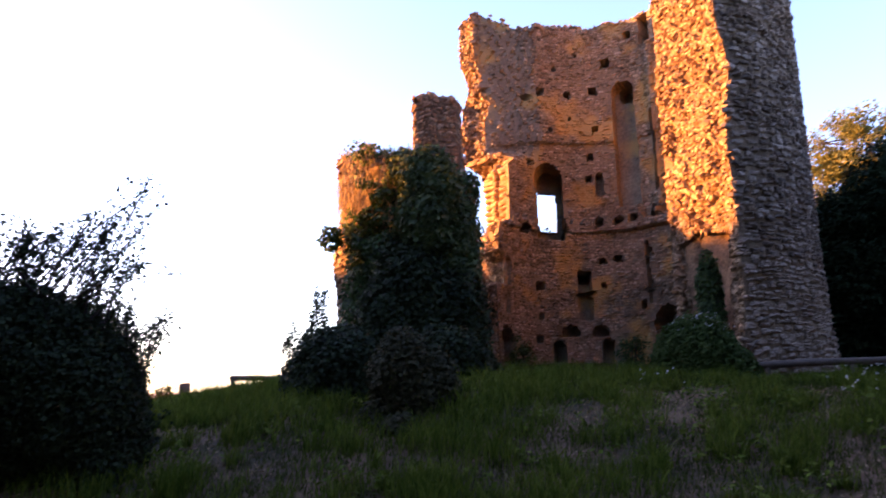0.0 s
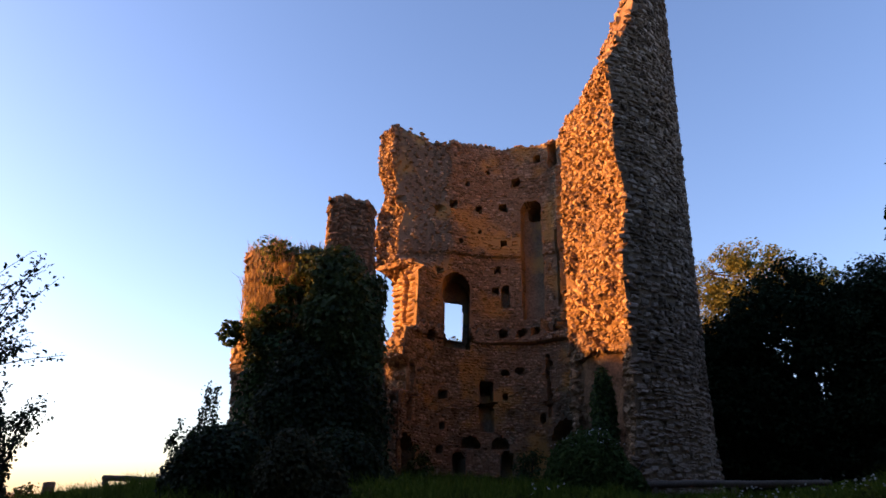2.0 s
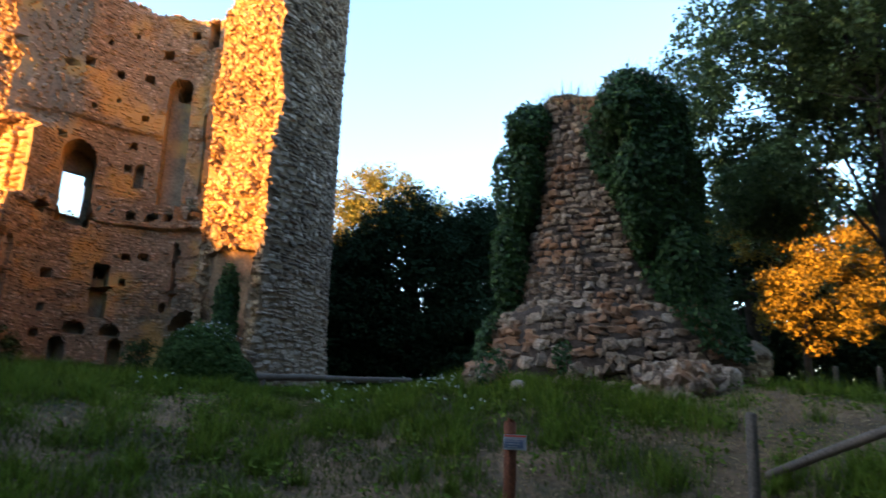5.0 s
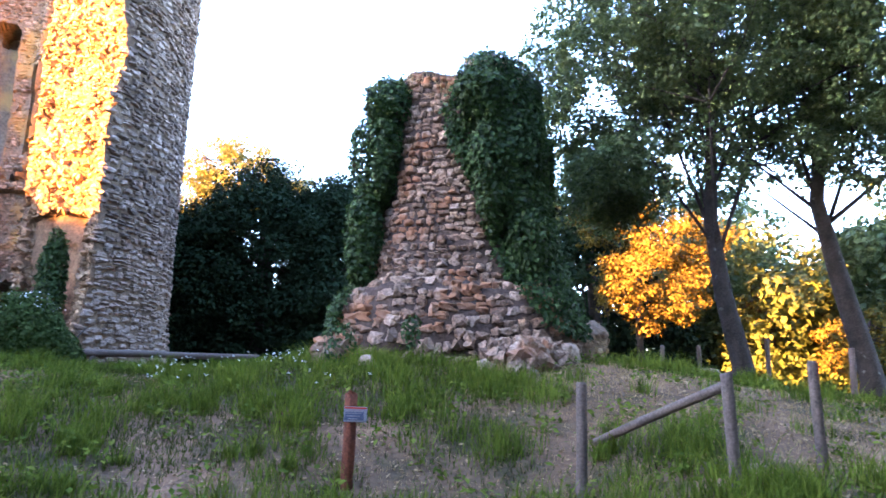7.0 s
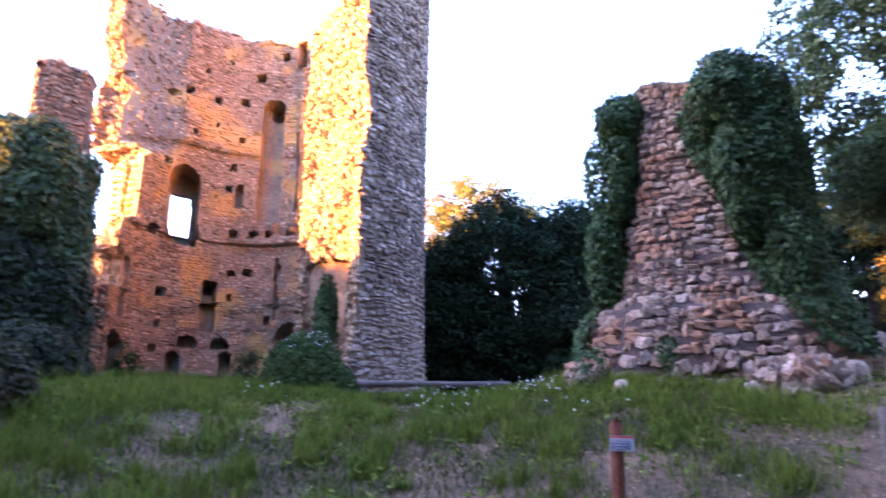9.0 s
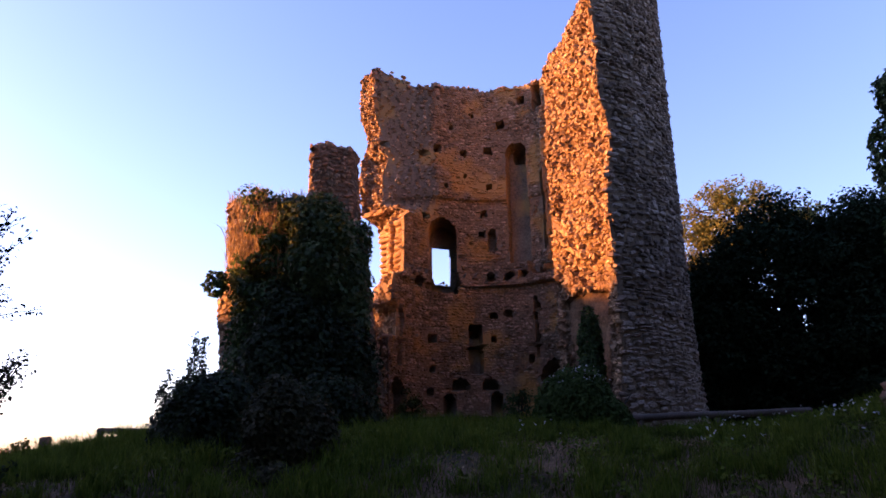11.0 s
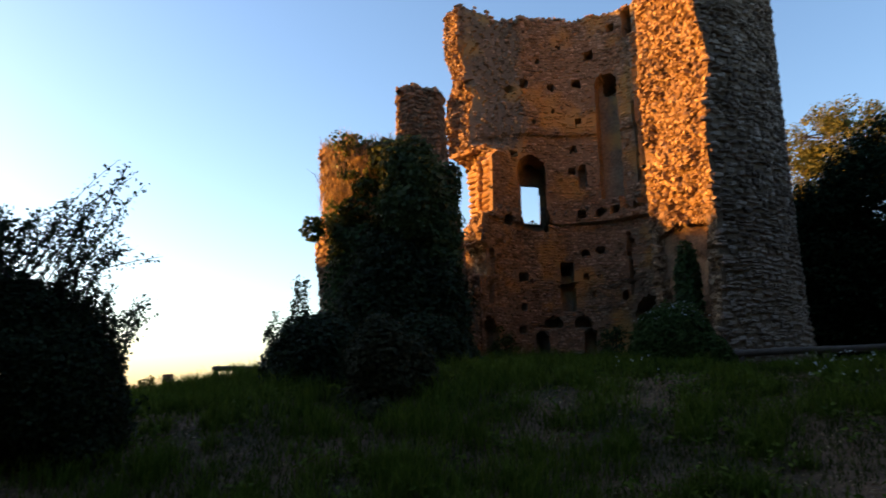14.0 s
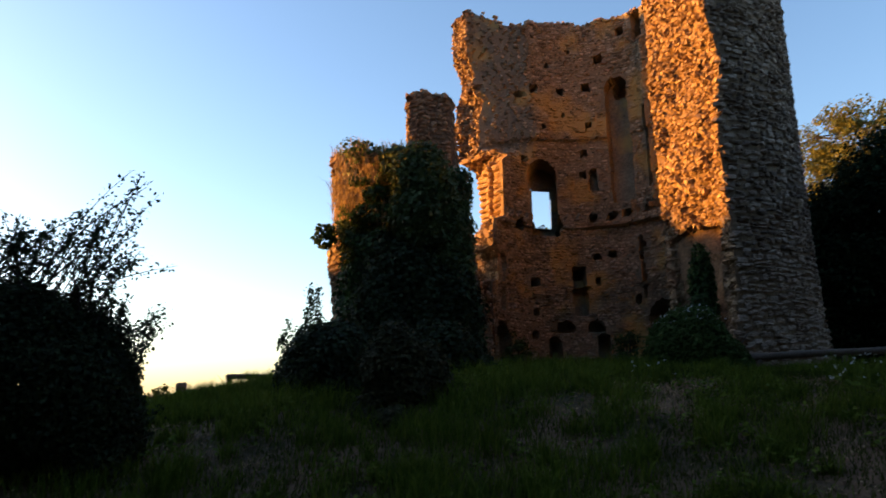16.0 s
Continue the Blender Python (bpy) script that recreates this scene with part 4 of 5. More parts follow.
def tree(name, label, az, d, height, crown, leaf, mat, trunk=0.25, clump=0.6, per=40, n=120, lean=(0, 0), limbs=14, fork=0.45):
    """crown: ellipsoids as offset from the trunk's foot (right, away, up) and half sizes."""
    ob = empty(name, label, "tree")
    x, y = polar(az, d)
    g = float(ground_z(x, y))
    rt, aw = np.array([math.cos(radians(az)), -math.sin(radians(az)), 0]), np.array([math.sin(radians(az)), math.cos(radians(az)), 0])
    base = np.array([x, y, g])
    C = np.concatenate([in_ball(max(6, int(n * w)), base + rt * o[0] + aw * o[1] + np.array([0, 0, o[2]]), r, 0.3) for o, r, w in crown])
    C[:, 2] = np.maximum(C[:, 2], g + 0.3)
    head = base + rt * lean[0] + aw * lean[1] + np.array([0, 0, height * fork])
    top = C.mean(0) * 0.6 + head * 0.4 + np.array([0, 0, height * 0.2])
    tubes("trunk", [([base - np.array([0, 0, 0.25]), base + np.array([0.02, 0, 0.4]), (base + head) / 2 + rng.normal(0, 0.12, 3), head, top], (trunk * 1.5, trunk * 1.05, trunk * 0.9, trunk * 0.7, trunk * 0.25))], M_BARK, ob, sides=10)
    br = []
    for i in range(limbs):
        e = C[int(rng.integers(len(C)))]
        s = base + (head - base) * rng.uniform(0.75, 1.0) if i % 4 == 0 else head + (top - head) * rng.uniform(0, 0.9)
        m = (s + e) / 2 + np.array([0, 0, 0.09 * height]) * rng.uniform(-0.2, 1) + rng.normal(0, 0.03 * height, 3)
        br.append(([s, (s * 0.6 + m * 0.4), m, (m + e) / 2 + rng.normal(0, 0.02 * height, 3), e], (trunk * 0.26, trunk * 0.17, trunk * 0.11, trunk * 0.06, 0.01)))
        for j in range(6):
            f = C[int(rng.integers(len(C)))]
            if np.linalg.norm(f - m) < height * 0.2:
                br.append(([m, (m + f) / 2 + rng.normal(0, 0.15, 3), f], (trunk * 0.14, trunk * 0.08, 0.01)))
    tubes("branching", br, M_BARK, ob, sides=6)
    V, F = clumps(C, clump, per, leaf)
    raw("crown", V, F, mat, ob)
    return ob


# bushes at the foot of the ivy-grown stub
mound_bush("bramble_bush", "dark rounded bramble thicket beside the ivy-grown wall", [(-16.2, 10.6, 1.75, (0.66, 0.7, 0.82)), (-17.8, 10.7, 1.5, (0.4, 0.5, 0.62)), (-14.6, 10.6, 1.9, (0.5, 0.5, 0.72))], 0.058, M_BUSH, 3.0, 0.2)
mound_bush("bramble_bush", "low brown-green bramble heap in front of the ivy", [(-10.6, 9.2, 1.55, (0.46, 0.5, 0.86)), (-12.6, 8.9, 1.15, (0.3, 0.35, 0.45)), (-8.2, 9.6, 1.5, (0.4, 0.4, 0.66)), (-10.9, 8.6, 1.05, (0.35, 0.3, 0.35))], 0.05, M_SCRUB, 2.6, 0.26)
mound_bush("bramble_bush", "dark brambles under the wall pillar", [(-6.6, 12.3, 2.0, (0.75, 0.6, 0.75)), (-4.4, 12.9, 1.9, (0.45, 0.4, 0.4))], 0.06, M_BUSH, 2.6, 0.24)
b = bush("tall_weed_clump", "thin leafy weeds beside the brambles", [(-17.6, 13.4, 2.3, (0.35, 0.35, 0.5))], 0.05, M_BUSH, 30, 0.22, 14)
sprays(b, [((-16.8, 13.5, 2.4), (-16.2, 13.5, 3.6), 4), ((-17.5, 13.5, 2.2), (-17.2, 13.5, 3.2), 3), ((-19, 13.3, 1.9), (-19.5, 13.3, 2.7), 2)], M_BUSH, 0.05)
# dark bush close by, with long shoots
b = mound_bush("hawthorn_bush", "large dark bush with long arching leafy shoots", [(-37.6, 9.2, 1.75, (1.0, 0.9, 1.15)), (-34.2, 9.0, 1.6, (0.65, 0.8, 1.0)), (-32.2, 8.8, 1.2, (0.4, 0.6, 1.0)), (-31.7, 8.7, 0.75, (0.32, 0.5, 0.6)), (-43.5, 9.4, 1.8, (1.3, 1.0, 1.35)), (-50, 9.4, 1.6, (1.4, 1.0, 1.4))], 0.045, M_BUSH, 3.0, 0.18)
sprays(b, [((-37.0, 9, 2.5), (-30.2, 8.8, 4.0), 6), ((-36, 9, 2.5), (-32.2, 8.8, 3.65), 8), ((-36, 9, 2.4), (-29.5, 8.8, 3.2), 5), ((-35, 9, 2.4), (-31.5, 8.8, 3.3), 5), ((-37, 9, 2.5), (-34.3, 8.9, 3.55), 9), ((-38, 9, 2.5), (-36.8, 9, 3.45), 9), ((-39, 9, 2.5), (-39.0, 9, 3.5), 8), ((-40, 9, 2.5), (-42.0, 9, 3.6), 6), ((-31.2, 8.8, 1.6), (-29.0, 8.7, 2.4), 7), ((-33, 8.9, 2.0), (-32, 8.9, 2.6), 6), ((-30.2, 8.8, 0.8), (-28.9, 8.7, 1.4), 4)], M_BUSH, 0.038)
mound_bush("flowering_shrub", "rounded green shrub with pale flower heads", [(12.7, 13.7, 2.05, (0.82, 0.7, 0.86)), (14.6, 13.7, 1.8, (0.6, 0.55, 0.62)), (10.9, 13.7, 1.75, (0.45, 0.5, 0.5))], 0.05, M_SHRUB, 3.0, 0.12, 150)
bush("undergrowth", "low dark growth inside the tower foot", [(8.3, 21.5, 2.5, (0.5, 0.5, 0.6)), (-0.6, 22.5, 2.5, (0.4, 0.4, 0.8))], 0.06, M_IVY, 60, 0.22, 12)

mound_bush("tower_ivy", "upright dull green ivy in the broken arch", [(14.2, 17.6, 3.9, (0.3, 0.2, 0.85)), (14.1, 17.5, 2.9, (0.34, 0.25, 0.8))], 0.06, M_IVY, 2.4, 0.25)

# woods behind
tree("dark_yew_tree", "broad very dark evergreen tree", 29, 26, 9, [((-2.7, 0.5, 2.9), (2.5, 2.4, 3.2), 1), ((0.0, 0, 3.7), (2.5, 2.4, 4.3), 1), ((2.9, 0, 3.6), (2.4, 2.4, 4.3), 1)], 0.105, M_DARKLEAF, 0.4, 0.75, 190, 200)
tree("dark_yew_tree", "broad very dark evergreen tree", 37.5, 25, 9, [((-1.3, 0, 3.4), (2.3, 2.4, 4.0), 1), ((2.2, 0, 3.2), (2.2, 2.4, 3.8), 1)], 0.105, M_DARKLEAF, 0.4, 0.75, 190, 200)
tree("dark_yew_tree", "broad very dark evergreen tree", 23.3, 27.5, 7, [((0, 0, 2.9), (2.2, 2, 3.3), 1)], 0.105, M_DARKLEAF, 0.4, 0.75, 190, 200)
tree("sunlit_ash_tree", "tall tree with golden sunlit crown", 26.2, 46, 18.5, [((0, 0, 14.9), (3.2, 3, 3.3), 1), ((-2.7, 0, 13.4), (2.2, 2, 2.5), 0.6), ((3.7, 0, 13.5), (2.6, 2, 2.4), 0.6)], 0.13, M_ASH, 0.35, 0.6, 75, 170)
tree("far_tree", "small far tree seen through the window", 2.0, 60, 16, [((0, 0, 14.8), (1.2, 1.5, 2.0), 1)], 0.3, M_LEAF, 0.2, 0.6, 26, 16)
tree("lichen_oak_tree", "tall tree with lichened trunk and airy crown", 67.3, 16.5, 15, [((-2.6, 0, 7.6), (2.3, 2.5, 2.8), 0.8), ((0.2, 0, 9.0), (3.4, 3, 4.0), 1.3), ((-3.0, 0.5, 5.0), (1.4, 1.5, 1.4), 0.25), ((-1.6, 0, 4.8), (2.7, 2, 0.9), 0.22), ((3.2, 0, 7.2), (2.6, 2.5, 3.0), 0.9)], 0.085, M_LEAF, 0.22, 0.42, 75, 370, lean=(-0.5, 0), limbs=26, fork=0.24)
tree("oak_tree", "tall tree with dark trunk at the wood edge", 75.5, 18, 15, [((-1.5, 0, 8.6), (3, 3, 4.0), 1.2), ((2.5, 0, 8), (3, 3, 4), 1)], 0.09, M_LEAF, 0.24, 0.42, 70, 260, lean=(-0.8, 0), limbs=20, fork=0.3)
tree("golden_maple_tree", "low yellow sunlit maple", 59.8, 26, 8.5, [((0.4, 0, 3.4), (2.6, 2, 1.6), 0.9), ((-0.8, 0, 5.6), (1.9, 1.6, 1.4), 0.55), ((1.6, 0, 5.0), (1.7, 1.5, 1.2), 0.45), ((-1.8, 0, 7.6), (1.1, 1, 0.8), 0.2)], 0.085, M_GOLD, 0.12, 0.42, 80, 130, limbs=14)
tree("golden_maple_tree", "low yellow sunlit maple", 75.0, 28, 4.5, [((0.4, 0, 1.9), (1.8, 2, 1.5), 1)], 0.09, M_GOLD, 0.12, 0.4, 70, 80, limbs=12)
# left of 60 degrees the trees' shade is put into darker leaves
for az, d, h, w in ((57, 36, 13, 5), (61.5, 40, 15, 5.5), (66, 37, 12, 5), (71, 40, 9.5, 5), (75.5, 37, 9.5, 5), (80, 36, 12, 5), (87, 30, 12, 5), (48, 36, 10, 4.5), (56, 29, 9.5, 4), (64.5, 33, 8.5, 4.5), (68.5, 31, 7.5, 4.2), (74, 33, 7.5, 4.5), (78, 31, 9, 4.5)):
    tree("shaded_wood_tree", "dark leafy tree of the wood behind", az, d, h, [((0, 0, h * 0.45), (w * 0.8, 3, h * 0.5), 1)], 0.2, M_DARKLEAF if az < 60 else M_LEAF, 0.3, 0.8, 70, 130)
# undergrowth whose dark leaf colour stands in for the wood edge's shade
for az, d, h in ((55, 31, 3.2), (59, 33, 3.0), (63, 30, 2.6), (67, 33, 2.8), (71, 36, 3.0), (25, 30.5, 2.6), (27.5, 30, 2.8), (30.5, 30, 2.8), (34, 29, 2.6), (75, 33, 2.8), (79, 30, 3.0), (83, 28, 3)):
    g0 = float(ground_z(*polar(az, d)))
    bush("dark_thicket", "undergrowth at the wood edge, its shade put into dark leaves", [(az, d, g0 + h * 0.45, (2.4, 1.5, h * 0.55))], 0.13, M_DARKLEAF, 60, 0.5, 5)
# unseen trees added on the sunset side, their heights set to shape the shade
for i in range(27):
    yy = -38 + i * 2.95
    xx = -46 + rng.uniform(-1.5, 1.5)
    if i in (20, 26):
        yy = 20.7 if i == 20 else 22.3
    slim = 0.55 if i in (20, 26) else 1.0
    h = (27 if i < 20 else 25 if slim < 1 else 13.6 if yy < 25.5 else 16.3) + rng.uniform(-0.4, 0.4)
    crown = [((0, 0, h * 0.4), (3.0 * slim, 2.0 * slim, h * 0.42), 1), ((0, 0, h * 0.78), (2.8 * slim, 1.7 * slim, h * 0.2), 0.6)]
    if i == 26:      # a bare-stemmed tree, its high crown added to shade the oak only
        crown = [((0, 0, h * 0.87), (1.7, 1.3, h * 0.12), 1)]
    tree("shade_casting_tree", "unseen leafy tree added on the sunset side to cast shade", math.degrees(math.atan2(xx, yy)), math.hypot(xx, yy), h, crown, 0.6, M_DARKLEAF, 0.3, 0.7, 60, int(10 * h), limbs=4)

# unseen tall trees added close behind the meadow to dim the skylight
for i in range(17):
    az = 98 + i * 9.0 + rng.uniform(-2, 2)
    d = 14 + rng.uniform(0, 4)
    h = 23 + rng.uniform(-2, 2)
    tree("sky_blocking_tree", "unseen tall dense tree added behind the meadow to block skylight", az, d, h, [((0, 0, h * 0.52), (4.2, 4.0, h * 0.5), 1)], 0.55, M_DARKLEAF, 0.35, 1.2, 34, 190, limbs=9)


# ---- fence, sign, rails ----
def log(name, a, b, r0, r1, mat, parent=None, label="", sides=10):
    a, b = np.array(a, float), np.array(b, float)
    pts = [a + (b - a) * t + (rng.normal(0, 0.006, 3) if 0 < t < 1 else 0) for t in (0, 0.02, 0.3, 0.6, 0.98, 1.0)]
    rad = [r0 * 0.85, r0, r0 + (r1 - r0) * 0.3, r0 + (r1 - r0) * 0.6, r1, r1 * 0.85]
    return tubes(name, [(pts, rad)], mat, parent, label, sides)


def fence_post(az, d, top, lean=(0, 0), mat=None, r=0.05, label="weathered round wooden fence post"):
    x, y = polar(az, d)
    g = float(ground_z(x, y))
    ob = log("fence_post", (x, y, g - 0.3), (x + lean[0], y + lean[1], top), r, r * 0.95, mat or M_WOOD)
    return tagged(ob, label, "fence post", "fence posts")


fence_post(56.3, 6.6, 1.62, (0.02, 0))
fence_post(67.5, 6.2, 1.72, (-0.06, 0.02))
fence_post(72.9, 7.3, 1.87, (-0.04, 0.02))
x, y = polar(67.2, 6.15)
x2, y2 = polar(57.2, 7.6)
tagged(log("fence_rail", (x, y, 1.63), (x2, y2, float(ground_z(x2, y2)) + 0.05), 0.042, 0.045, M_WOOD), "fallen round fence rail leaning from a post", "fence rail")
for az, d, h in ((64.2, 20, 0.9), (69.0, 19, 1.2), (61.5, 20, 0.8), (74.5, 15, 0.9)):
    fence_post(az, d, float(ground_z(*polar(az, d))) + h, r=0.06, label="far wooden fence post in the shade")
# the sign on its short post
sign = empty("sign_post", "red-brown wooden post with a small notice plate", "sign")
px, py = polar(38.05, 6.6)
log("post", (px, py, float(ground_z(px, py)) - 0.3), (px + 0.01, py, 1.47), 0.062, 0.06, M_REDWOOD, sign)
fa = radians(40)
sx, sy = Vector((math.cos(fa), -math.sin(fa), 0)), Vector((-math.sin(fa), -math.cos(fa), 0))
c = Vector((px, py, 1.27)) + sx * 0.05 + sy * 0.075


def plate(name, cx, cz, w, h, off, mat, parent, base=None):
    bm = bmesh.new()
    bmesh.ops.create_cube(bm, size=1)
    o = part(name, bm, mat, parent)
    m = Matrix((sx * w, sy * 0.008, Vector((0.0, 0.0, h)))).transposed().to_4x4()
    m.translation = c + sx * cx + sy * off + Vector((0, 0, cz))
    if base:
        o.matrix_parent_inverse = base.matrix_basis.inverted()
    o.matrix_basis = m
    return o


board = plate("plate", 0, 0, 0.21, 0.135, 0, M_SIGN, sign)
plate("blue_field", -0.01, -0.015, 0.17, 0.075, 0.008, M_SIGNBLUE, board, board)
plate("red_stripe", 0, 0.056, 0.20, 0.014, 0.008, M_SIGNRED, board, board)
for k in range(3):
    plate("text_bar", -0.02, 0.01 - k * 0.025, 0.15 - 0.03 * k, 0.008, 0.0145, M_SIGN, board, board)
# low rails
rail = empty("log_barrier", "low log rail on short posts below the tower", "barrier")
a, b2 = polar(16.5, 15.6), polar(29.5, 16.4)
log("rail", (*a, 1.98), (*b2, 2.06), 0.075, 0.065, M_WOOD, rail)
for t in (0.08, 0.5, 0.92):
    x, y = a[0] + (b2[0] - a[0]) * t, a[1] + (b2[1] - a[1]) * t
    log("post", (x, y, float(ground_z(x, y)) - 0.2), (x, y, 1.97), 0.06, 0.06, M_WOOD, rail)
rail = empty("log_barrier", "low log rail on the crest of the mound", "barrier")
a, b2 = polar(-23.7, 21), polar(-17.5, 20.2)
log("rail", (*a, 2.02), (*b2, 1.95), 0.075, 0.07, M_WOOD, rail)
for t in (0.03, 0.7):
    x, y = a[0] + (b2[0] - a[0]) * t, a[1] + (b2[1] - a[1]) * t
    log("post", (x, y, float(ground_z(x, y)) - 0.2), (x, y, 2.0), 0.075, 0.075, M_WOOD, rail)
x, y = polar(-27, 27)
g = float(ground_z(x, y))
tagged(log("stone_bollard", (x, y, g - 0.3), (x, y, 1.95), 0.2, 0.19, M_GREY), "short square-topped stump on the far slope", "stump")
bush("lit_far_shrub", "small sunlit yellow shrub on the far slope", [(-28.4, 27, 1.35, (0.7, 0.5, 0.5))], 0.08, M_GOLD, 40, 0.25, 14)


def boulder(az, d, size, label, mat):
    x, y = polar(az, d)
    bm = bmesh.new()
    bmesh.ops.create_icosphere(bm, subdivisions=3, radius=1)
    co = np.array([v.co[:] for v in bm.verts])
    k = 1 + 0.22 * fbm(co * 1.3 + az, 1.6, 3)
    for v, s in zip(bm.verts, k):
        v.co = Vector((v.co.x * size[0] * s, v.co.y * size[1] * s, v.co.z * size[2] * s))
    ob = part("stone_block", bm, mat, None, label)
    ob.location = (x, y, float(ground_z(x, y)) + size[2] * 0.35)
    ob.rotation_euler = (0, 0.1, az)
    return tagged(ob, label, "stone")


boulder(68.8, 6.7, (0.13, 0.1, 0.07), "small pale stone lying in the grass", M_GREYWALL)
boulder(66.6, 6.2, (0.09, 0.07, 0.05), "small pale stone beside the fence post", M_GREYWALL)
boulder(64.3, 18.5, (0.55, 0.32, 0.2), "grey fallen masonry block at the wood edge", M_RUBBLE)
boulder(35.4, 11.3, (0.26, 0.22, 0.16), "fallen block at the foot of the ruin", M_RUBBLE)
boulder(38.4, 10.6, (0.2, 0.16, 0.12), "fallen block at the foot of the ruin", M_RUBBLE)
boulder(54.2, 12.2, (0.35, 0.3, 0.3), "dark fallen block at the foot of the ruin", M_RUBBLE)
remnant = empty("wall_remnant", "low orange-brown rubble wall remnant behind the ruin", "wall ruin")
stub_s = stub_shape((*polar(55.6, 17.5),), ((1, 6), (0.62, 0.45)), ((1, 6), (0.5, 0.4)), 0, lambda P: 2.95 + 0.5 * fbm(P, 2.2, 3), 1.5)
stub("core", stub_s, M_MORTAR, remnant, 60, 40)
V, F = stones_arrays(*stub_stones(stub_s, 1.6, 3.6, 3.6, (0.1, 0.24), (0.12, 0.4), lambda P: np.ones(len(P), bool)))
tagged(raw("masonry", V, F, M_STONE, remnant), kind="stuff")


# ---- grass and flowers ----
def blades(n, pos, height, width, mat, name, label):
    x, y = pos[:, 0], pos[:, 1]
    z = pos[:, 2] if pos.shape[1] > 2 else ground_z(x, y) - 0.02
    h = height * rng.uniform(0.5, 1.3, n)
    a = rng.uniform(0, 2 * np.pi, n)
    b = np.stack([np.cos(a), np.sin(a), 0 * a], -1) * width * 0.5
    lean = rng.normal(0, 0.35, (n, 2)) * h[:, None]
    P = np.stack([x, y, z], -1)
    mid = P + np.stack([lean[:, 0] * 0.35, lean[:, 1] * 0.35, h * 0.6], -1)
    tip = P + np.stack([lean[:, 0], lean[:, 1], h], -1)
    V = np.stack([P - b, P + b, mid - b * 0.7, mid + b * 0.7, tip], 1).reshape(-1, 3)
    o = (np.arange(n) * 5)[:, None]
    F = np.concatenate([o + np.array([[0, 1, 3]]), o + np.array([[0, 3, 2]]), o + np.array([[2, 3, 4]])])
    return tagged(raw(name, V, F, mat), label, "grass", kind="stuff")


def meadow(n, d0, d1, a0=-48, a1=90):
    d = np.sqrt(rng.uniform(d0 ** 2, d1 ** 2, n))
    az = np.radians(rng.uniform(a0, a1, n))
    return np.stack([d * np.sin(az), d * np.cos(az)], -1)


def lushness(g):
    """Where the grass grows: below zero the ground lies bare or dry."""
    P = np.stack([g[:, 0], g[:, 1], 0 * g[:, 0]], -1)
    az = np.degrees(np.arctan2(g[:, 0], g[:, 1]))
    d = np.hypot(g[:, 0], g[:, 1])
    return fbm(P, 0.75, 3) + 0.5 * fbm(P + 9, 2.6, 2) + np.interp(az, (-40, 10, 30, 45, 55, 65, 90), (0.5, 0.36, 0.05, -0.02, -0.04, -0.06, 0.0)) + 0.35 * np.exp(-((d - 11) / 1.6) ** 2) * (az < 50)


g = meadow(200000, 3.2, 13)
g = g[lushness(g) + rng.normal(0, 0.16, len(g)) > 0.12]
blades(len(g), g, 0.09, 0.011, M_GRASS, "meadow_grass", "short uneven green grass on the mound")
g = meadow(90000, 12, 24)
blades(len(g), g, 0.10, 0.02, M_GRASS, "far_grass", "green grass round the tower foot")
g = meadow(150000, 3.2, 16)
g = g[lushness(g) + rng.normal(0, 0.25, len(g)) < 0.1]
blades(len(g), g, 0.06, 0.009, M_DRY, "dry_grass", "thin dry straw between the grass")
for count, k, spread_, tall in ((900, 70, 0.09, 0.21), (260, 170, 0.17, 0.3)):
    t = meadow(count, 4.0, 13)
    t = t[lushness(t) + rng.normal(0, 0.3, len(t)) > 0.02]
    g = (t[:, None] + rng.normal(0, spread_, (len(t), k, 2)) * rng.uniform(0.5, 1.5, (len(t), 1, 1))).reshape(-1, 2)
    blades(len(g), g, tall, 0.013, M_LUSH, "grass_tufts", "taller bright grass tufts")
t = meadow(520, 4.2, 13)
t = t[lushness(t) > -0.6]
g = (t[:, None] + rng.normal(0, 0.10, (len(t), 20, 2)) * rng.uniform(0.4, 1.6, (len(t), 1, 1))).reshape(-1, 2)
P = np.stack([g[:, 0], g[:, 1], ground_z(g[:, 0], g[:, 1]) + rng.uniform(0.02, 0.16, len(g))], -1)
V, F = leaf_arrays(P, np.tile([0.0, -0.2, 1.0], (len(P), 1)), np.full(len(P), 0.045), 1.9)
tagged(raw("weed_leaves", V, F, M_LUSH), "broad-leaved green weeds in clumps", "weeds", kind="stuff")
g = meadow(16000, 3.5, 13)
g = g[lushness(g) < 0.35]
P = np.stack([g[:, 0], g[:, 1], ground_z(g[:, 0], g[:, 1]) + 0.012], -1)
V, F = leaf_arrays(P, np.tile([0.0, 0.0, 1.6], (len(P), 1)), np.full(len(P), 0.035), 1.5)
tagged(raw("leaf_litter", V, F, M_DRY), "brown fallen leaves on bare ground", "leaves", kind="stuff")
t = meadow(12, 6.5, 13, 8, 42)
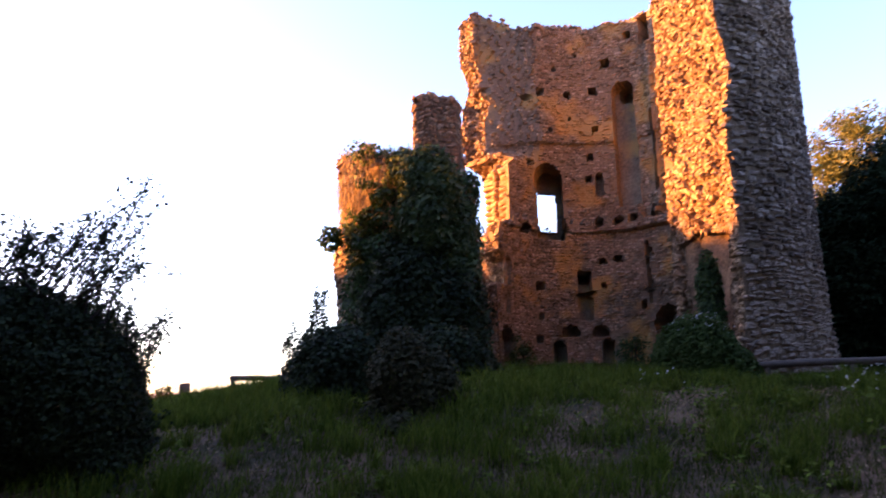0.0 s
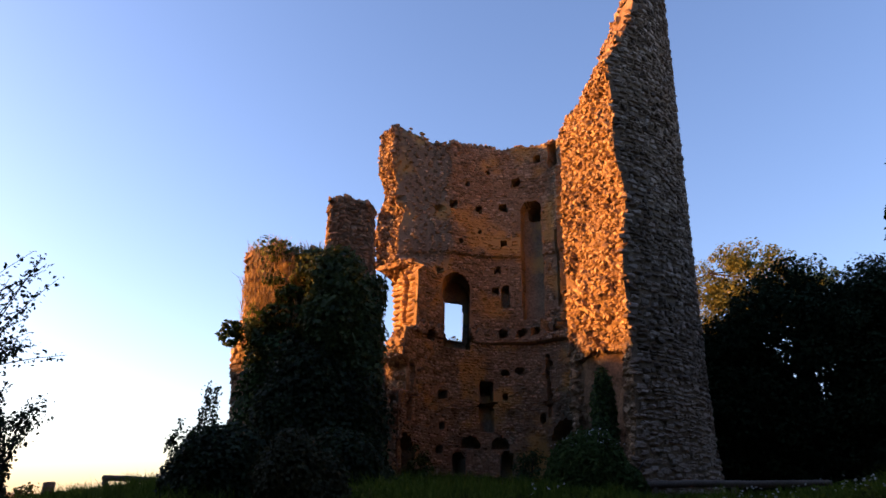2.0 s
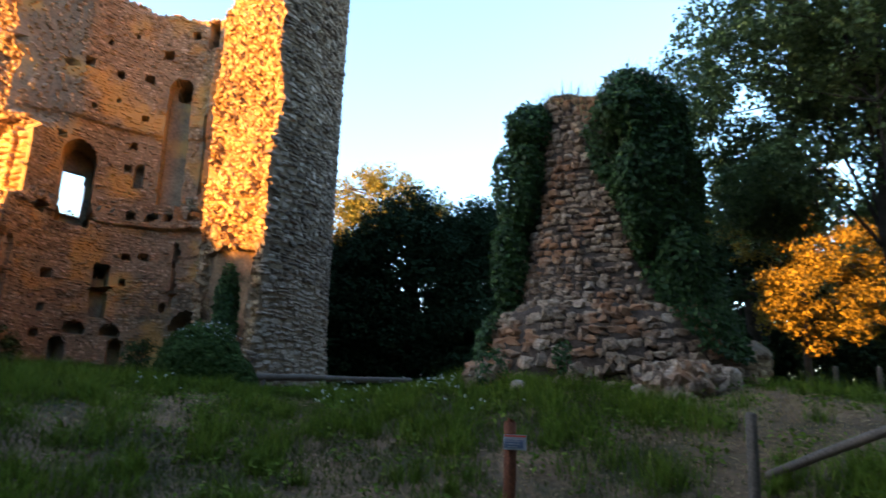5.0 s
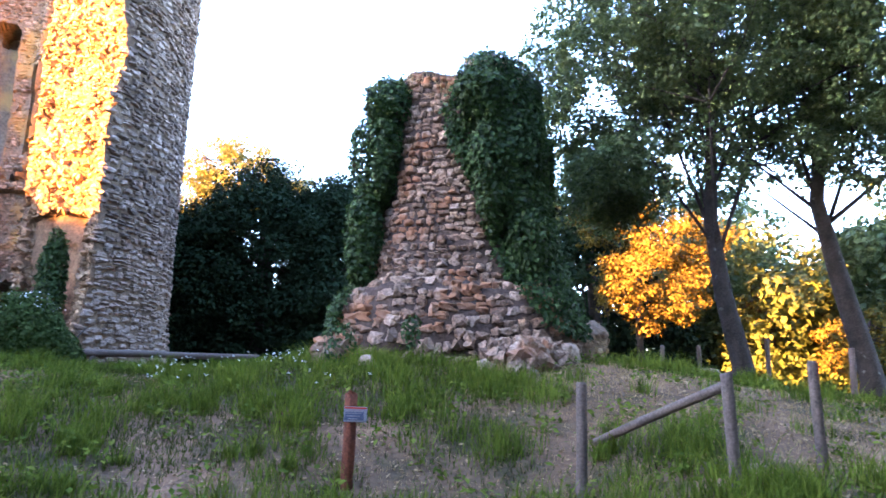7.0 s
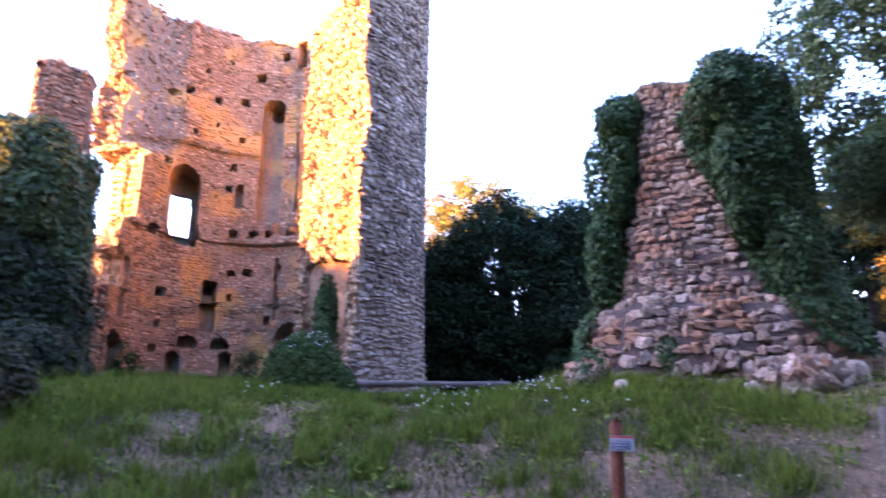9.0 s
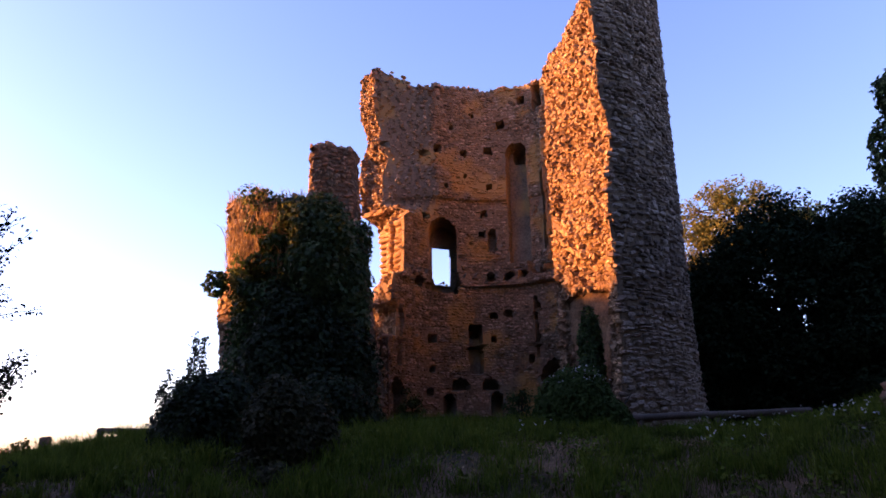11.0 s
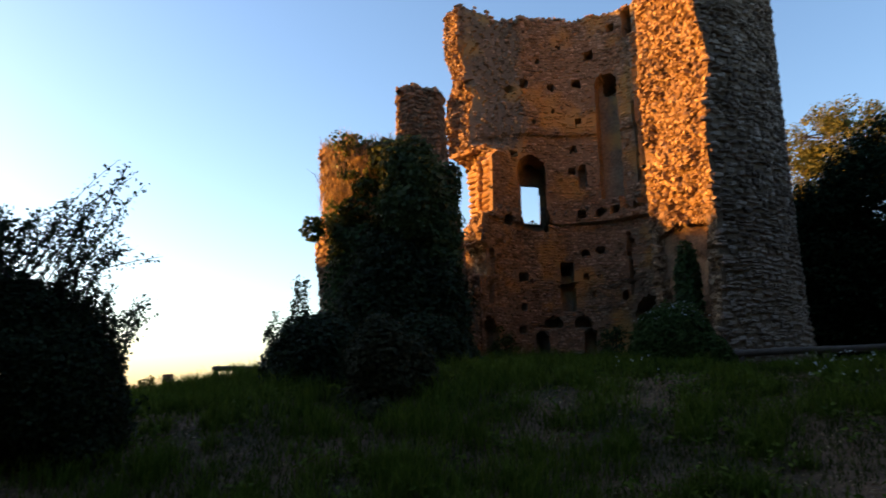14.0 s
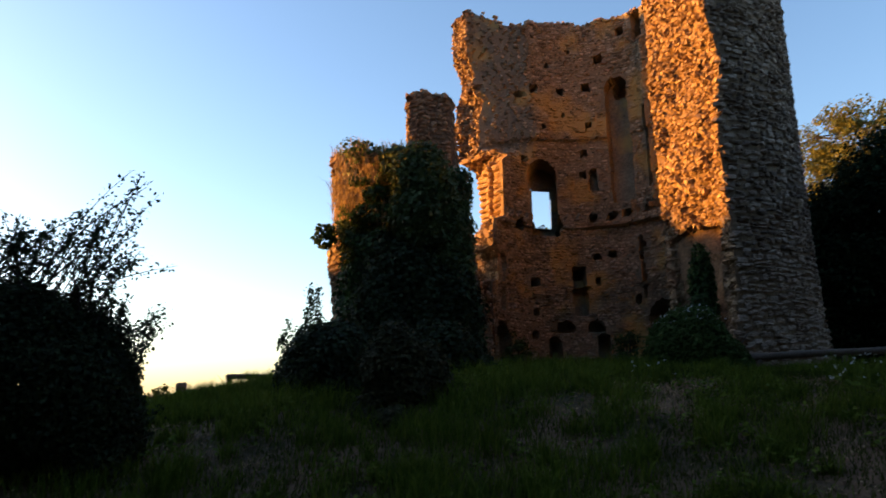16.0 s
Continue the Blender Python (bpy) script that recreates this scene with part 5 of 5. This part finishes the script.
g = (t[:, None] + rng.normal(0, 0.25, (len(t), 7, 2))).reshape(-1, 2)
zz = ground_z(g[:, 0], g[:, 1]) + rng.uniform(0.1, 0.28, len(g))
P = np.repeat(np.stack([g[:, 0], g[:, 1], zz], -1), 5, 0)
V, F = leaf_arrays(P + rng.normal(0, 0.006, P.shape), np.tile([0.0, 0.0, 1.0], (len(P), 1)), np.full(len(P), 0.026), 1.0)
tagged(raw("white_flowers", V, F, M_FLOWER), "scattered small white meadow flowers", "flowers", kind="stuff")
blades(len(g), np.concatenate([g, (zz - 0.2)[:, None]], 1), 0.2, 0.006, M_GRASS, "flower_stems", "thin green flower stalks")
# dry grass on the wall tops
q = rng.uniform(0, 2 * np.pi, 17000)
P, Nn = stub_l(q, rng.uniform(0.5, 1.0, 17000))
az, el = sight(P)
k = ((az < -10.0) & (az > -15.2) & (el > 13.4) & (fbm(P, 2.6, 3) > -0.35) | (az > -12.4) & (az < -8.6) & (el > 11.3) & (el < 14.2) & (fbm(P, 2.6, 3) > -0.2) | (el > 18.6)) & (rng.uniform(0, 1, len(P)) < 0.8)
P = P[k] + Nn[k] * rng.uniform(0, 0.15, (int(k.sum()), 1))
blades(len(P), P, 0.27, 0.018, M_DRY, "wall_grass", "dry tawny grass on the ruined wall")
P, Nn = polar_points([(-13.3, 14.45, 5.75, (0.62, 0.3, 0.75)), (-11.6, 14.35, 6.1, (0.5, 0.3, 0.45)), (-10.6, 14.1, 4.95, (0.45, 0.25, 0.38))], 0.03, 0.085, 0.4)
blades(len(P), P, 0.32, 0.018, M_DRY, "wall_grass", "dense tawny grass hanging on the ruined wall")
P, Nn = stub_r(rng.uniform(0, 2 * np.pi, 2500), rng.uniform(0.9, 1.0, 2500))
blades(len(P), P, 0.28, 0.012, M_DRY, "wall_grass", "dry grass along the ruin's top")

# ---- single blocks that can be picked out ----
stone_parts("stone", *OUTER_PARTS, M_RUBBLE, tower)
stone_parts("stone", *RUIN_PARTS, M_GREY, ruin)
for args in JAMB_PARTS:
    stone_parts("dressed_stone", *args, M_PLASTER, tower)
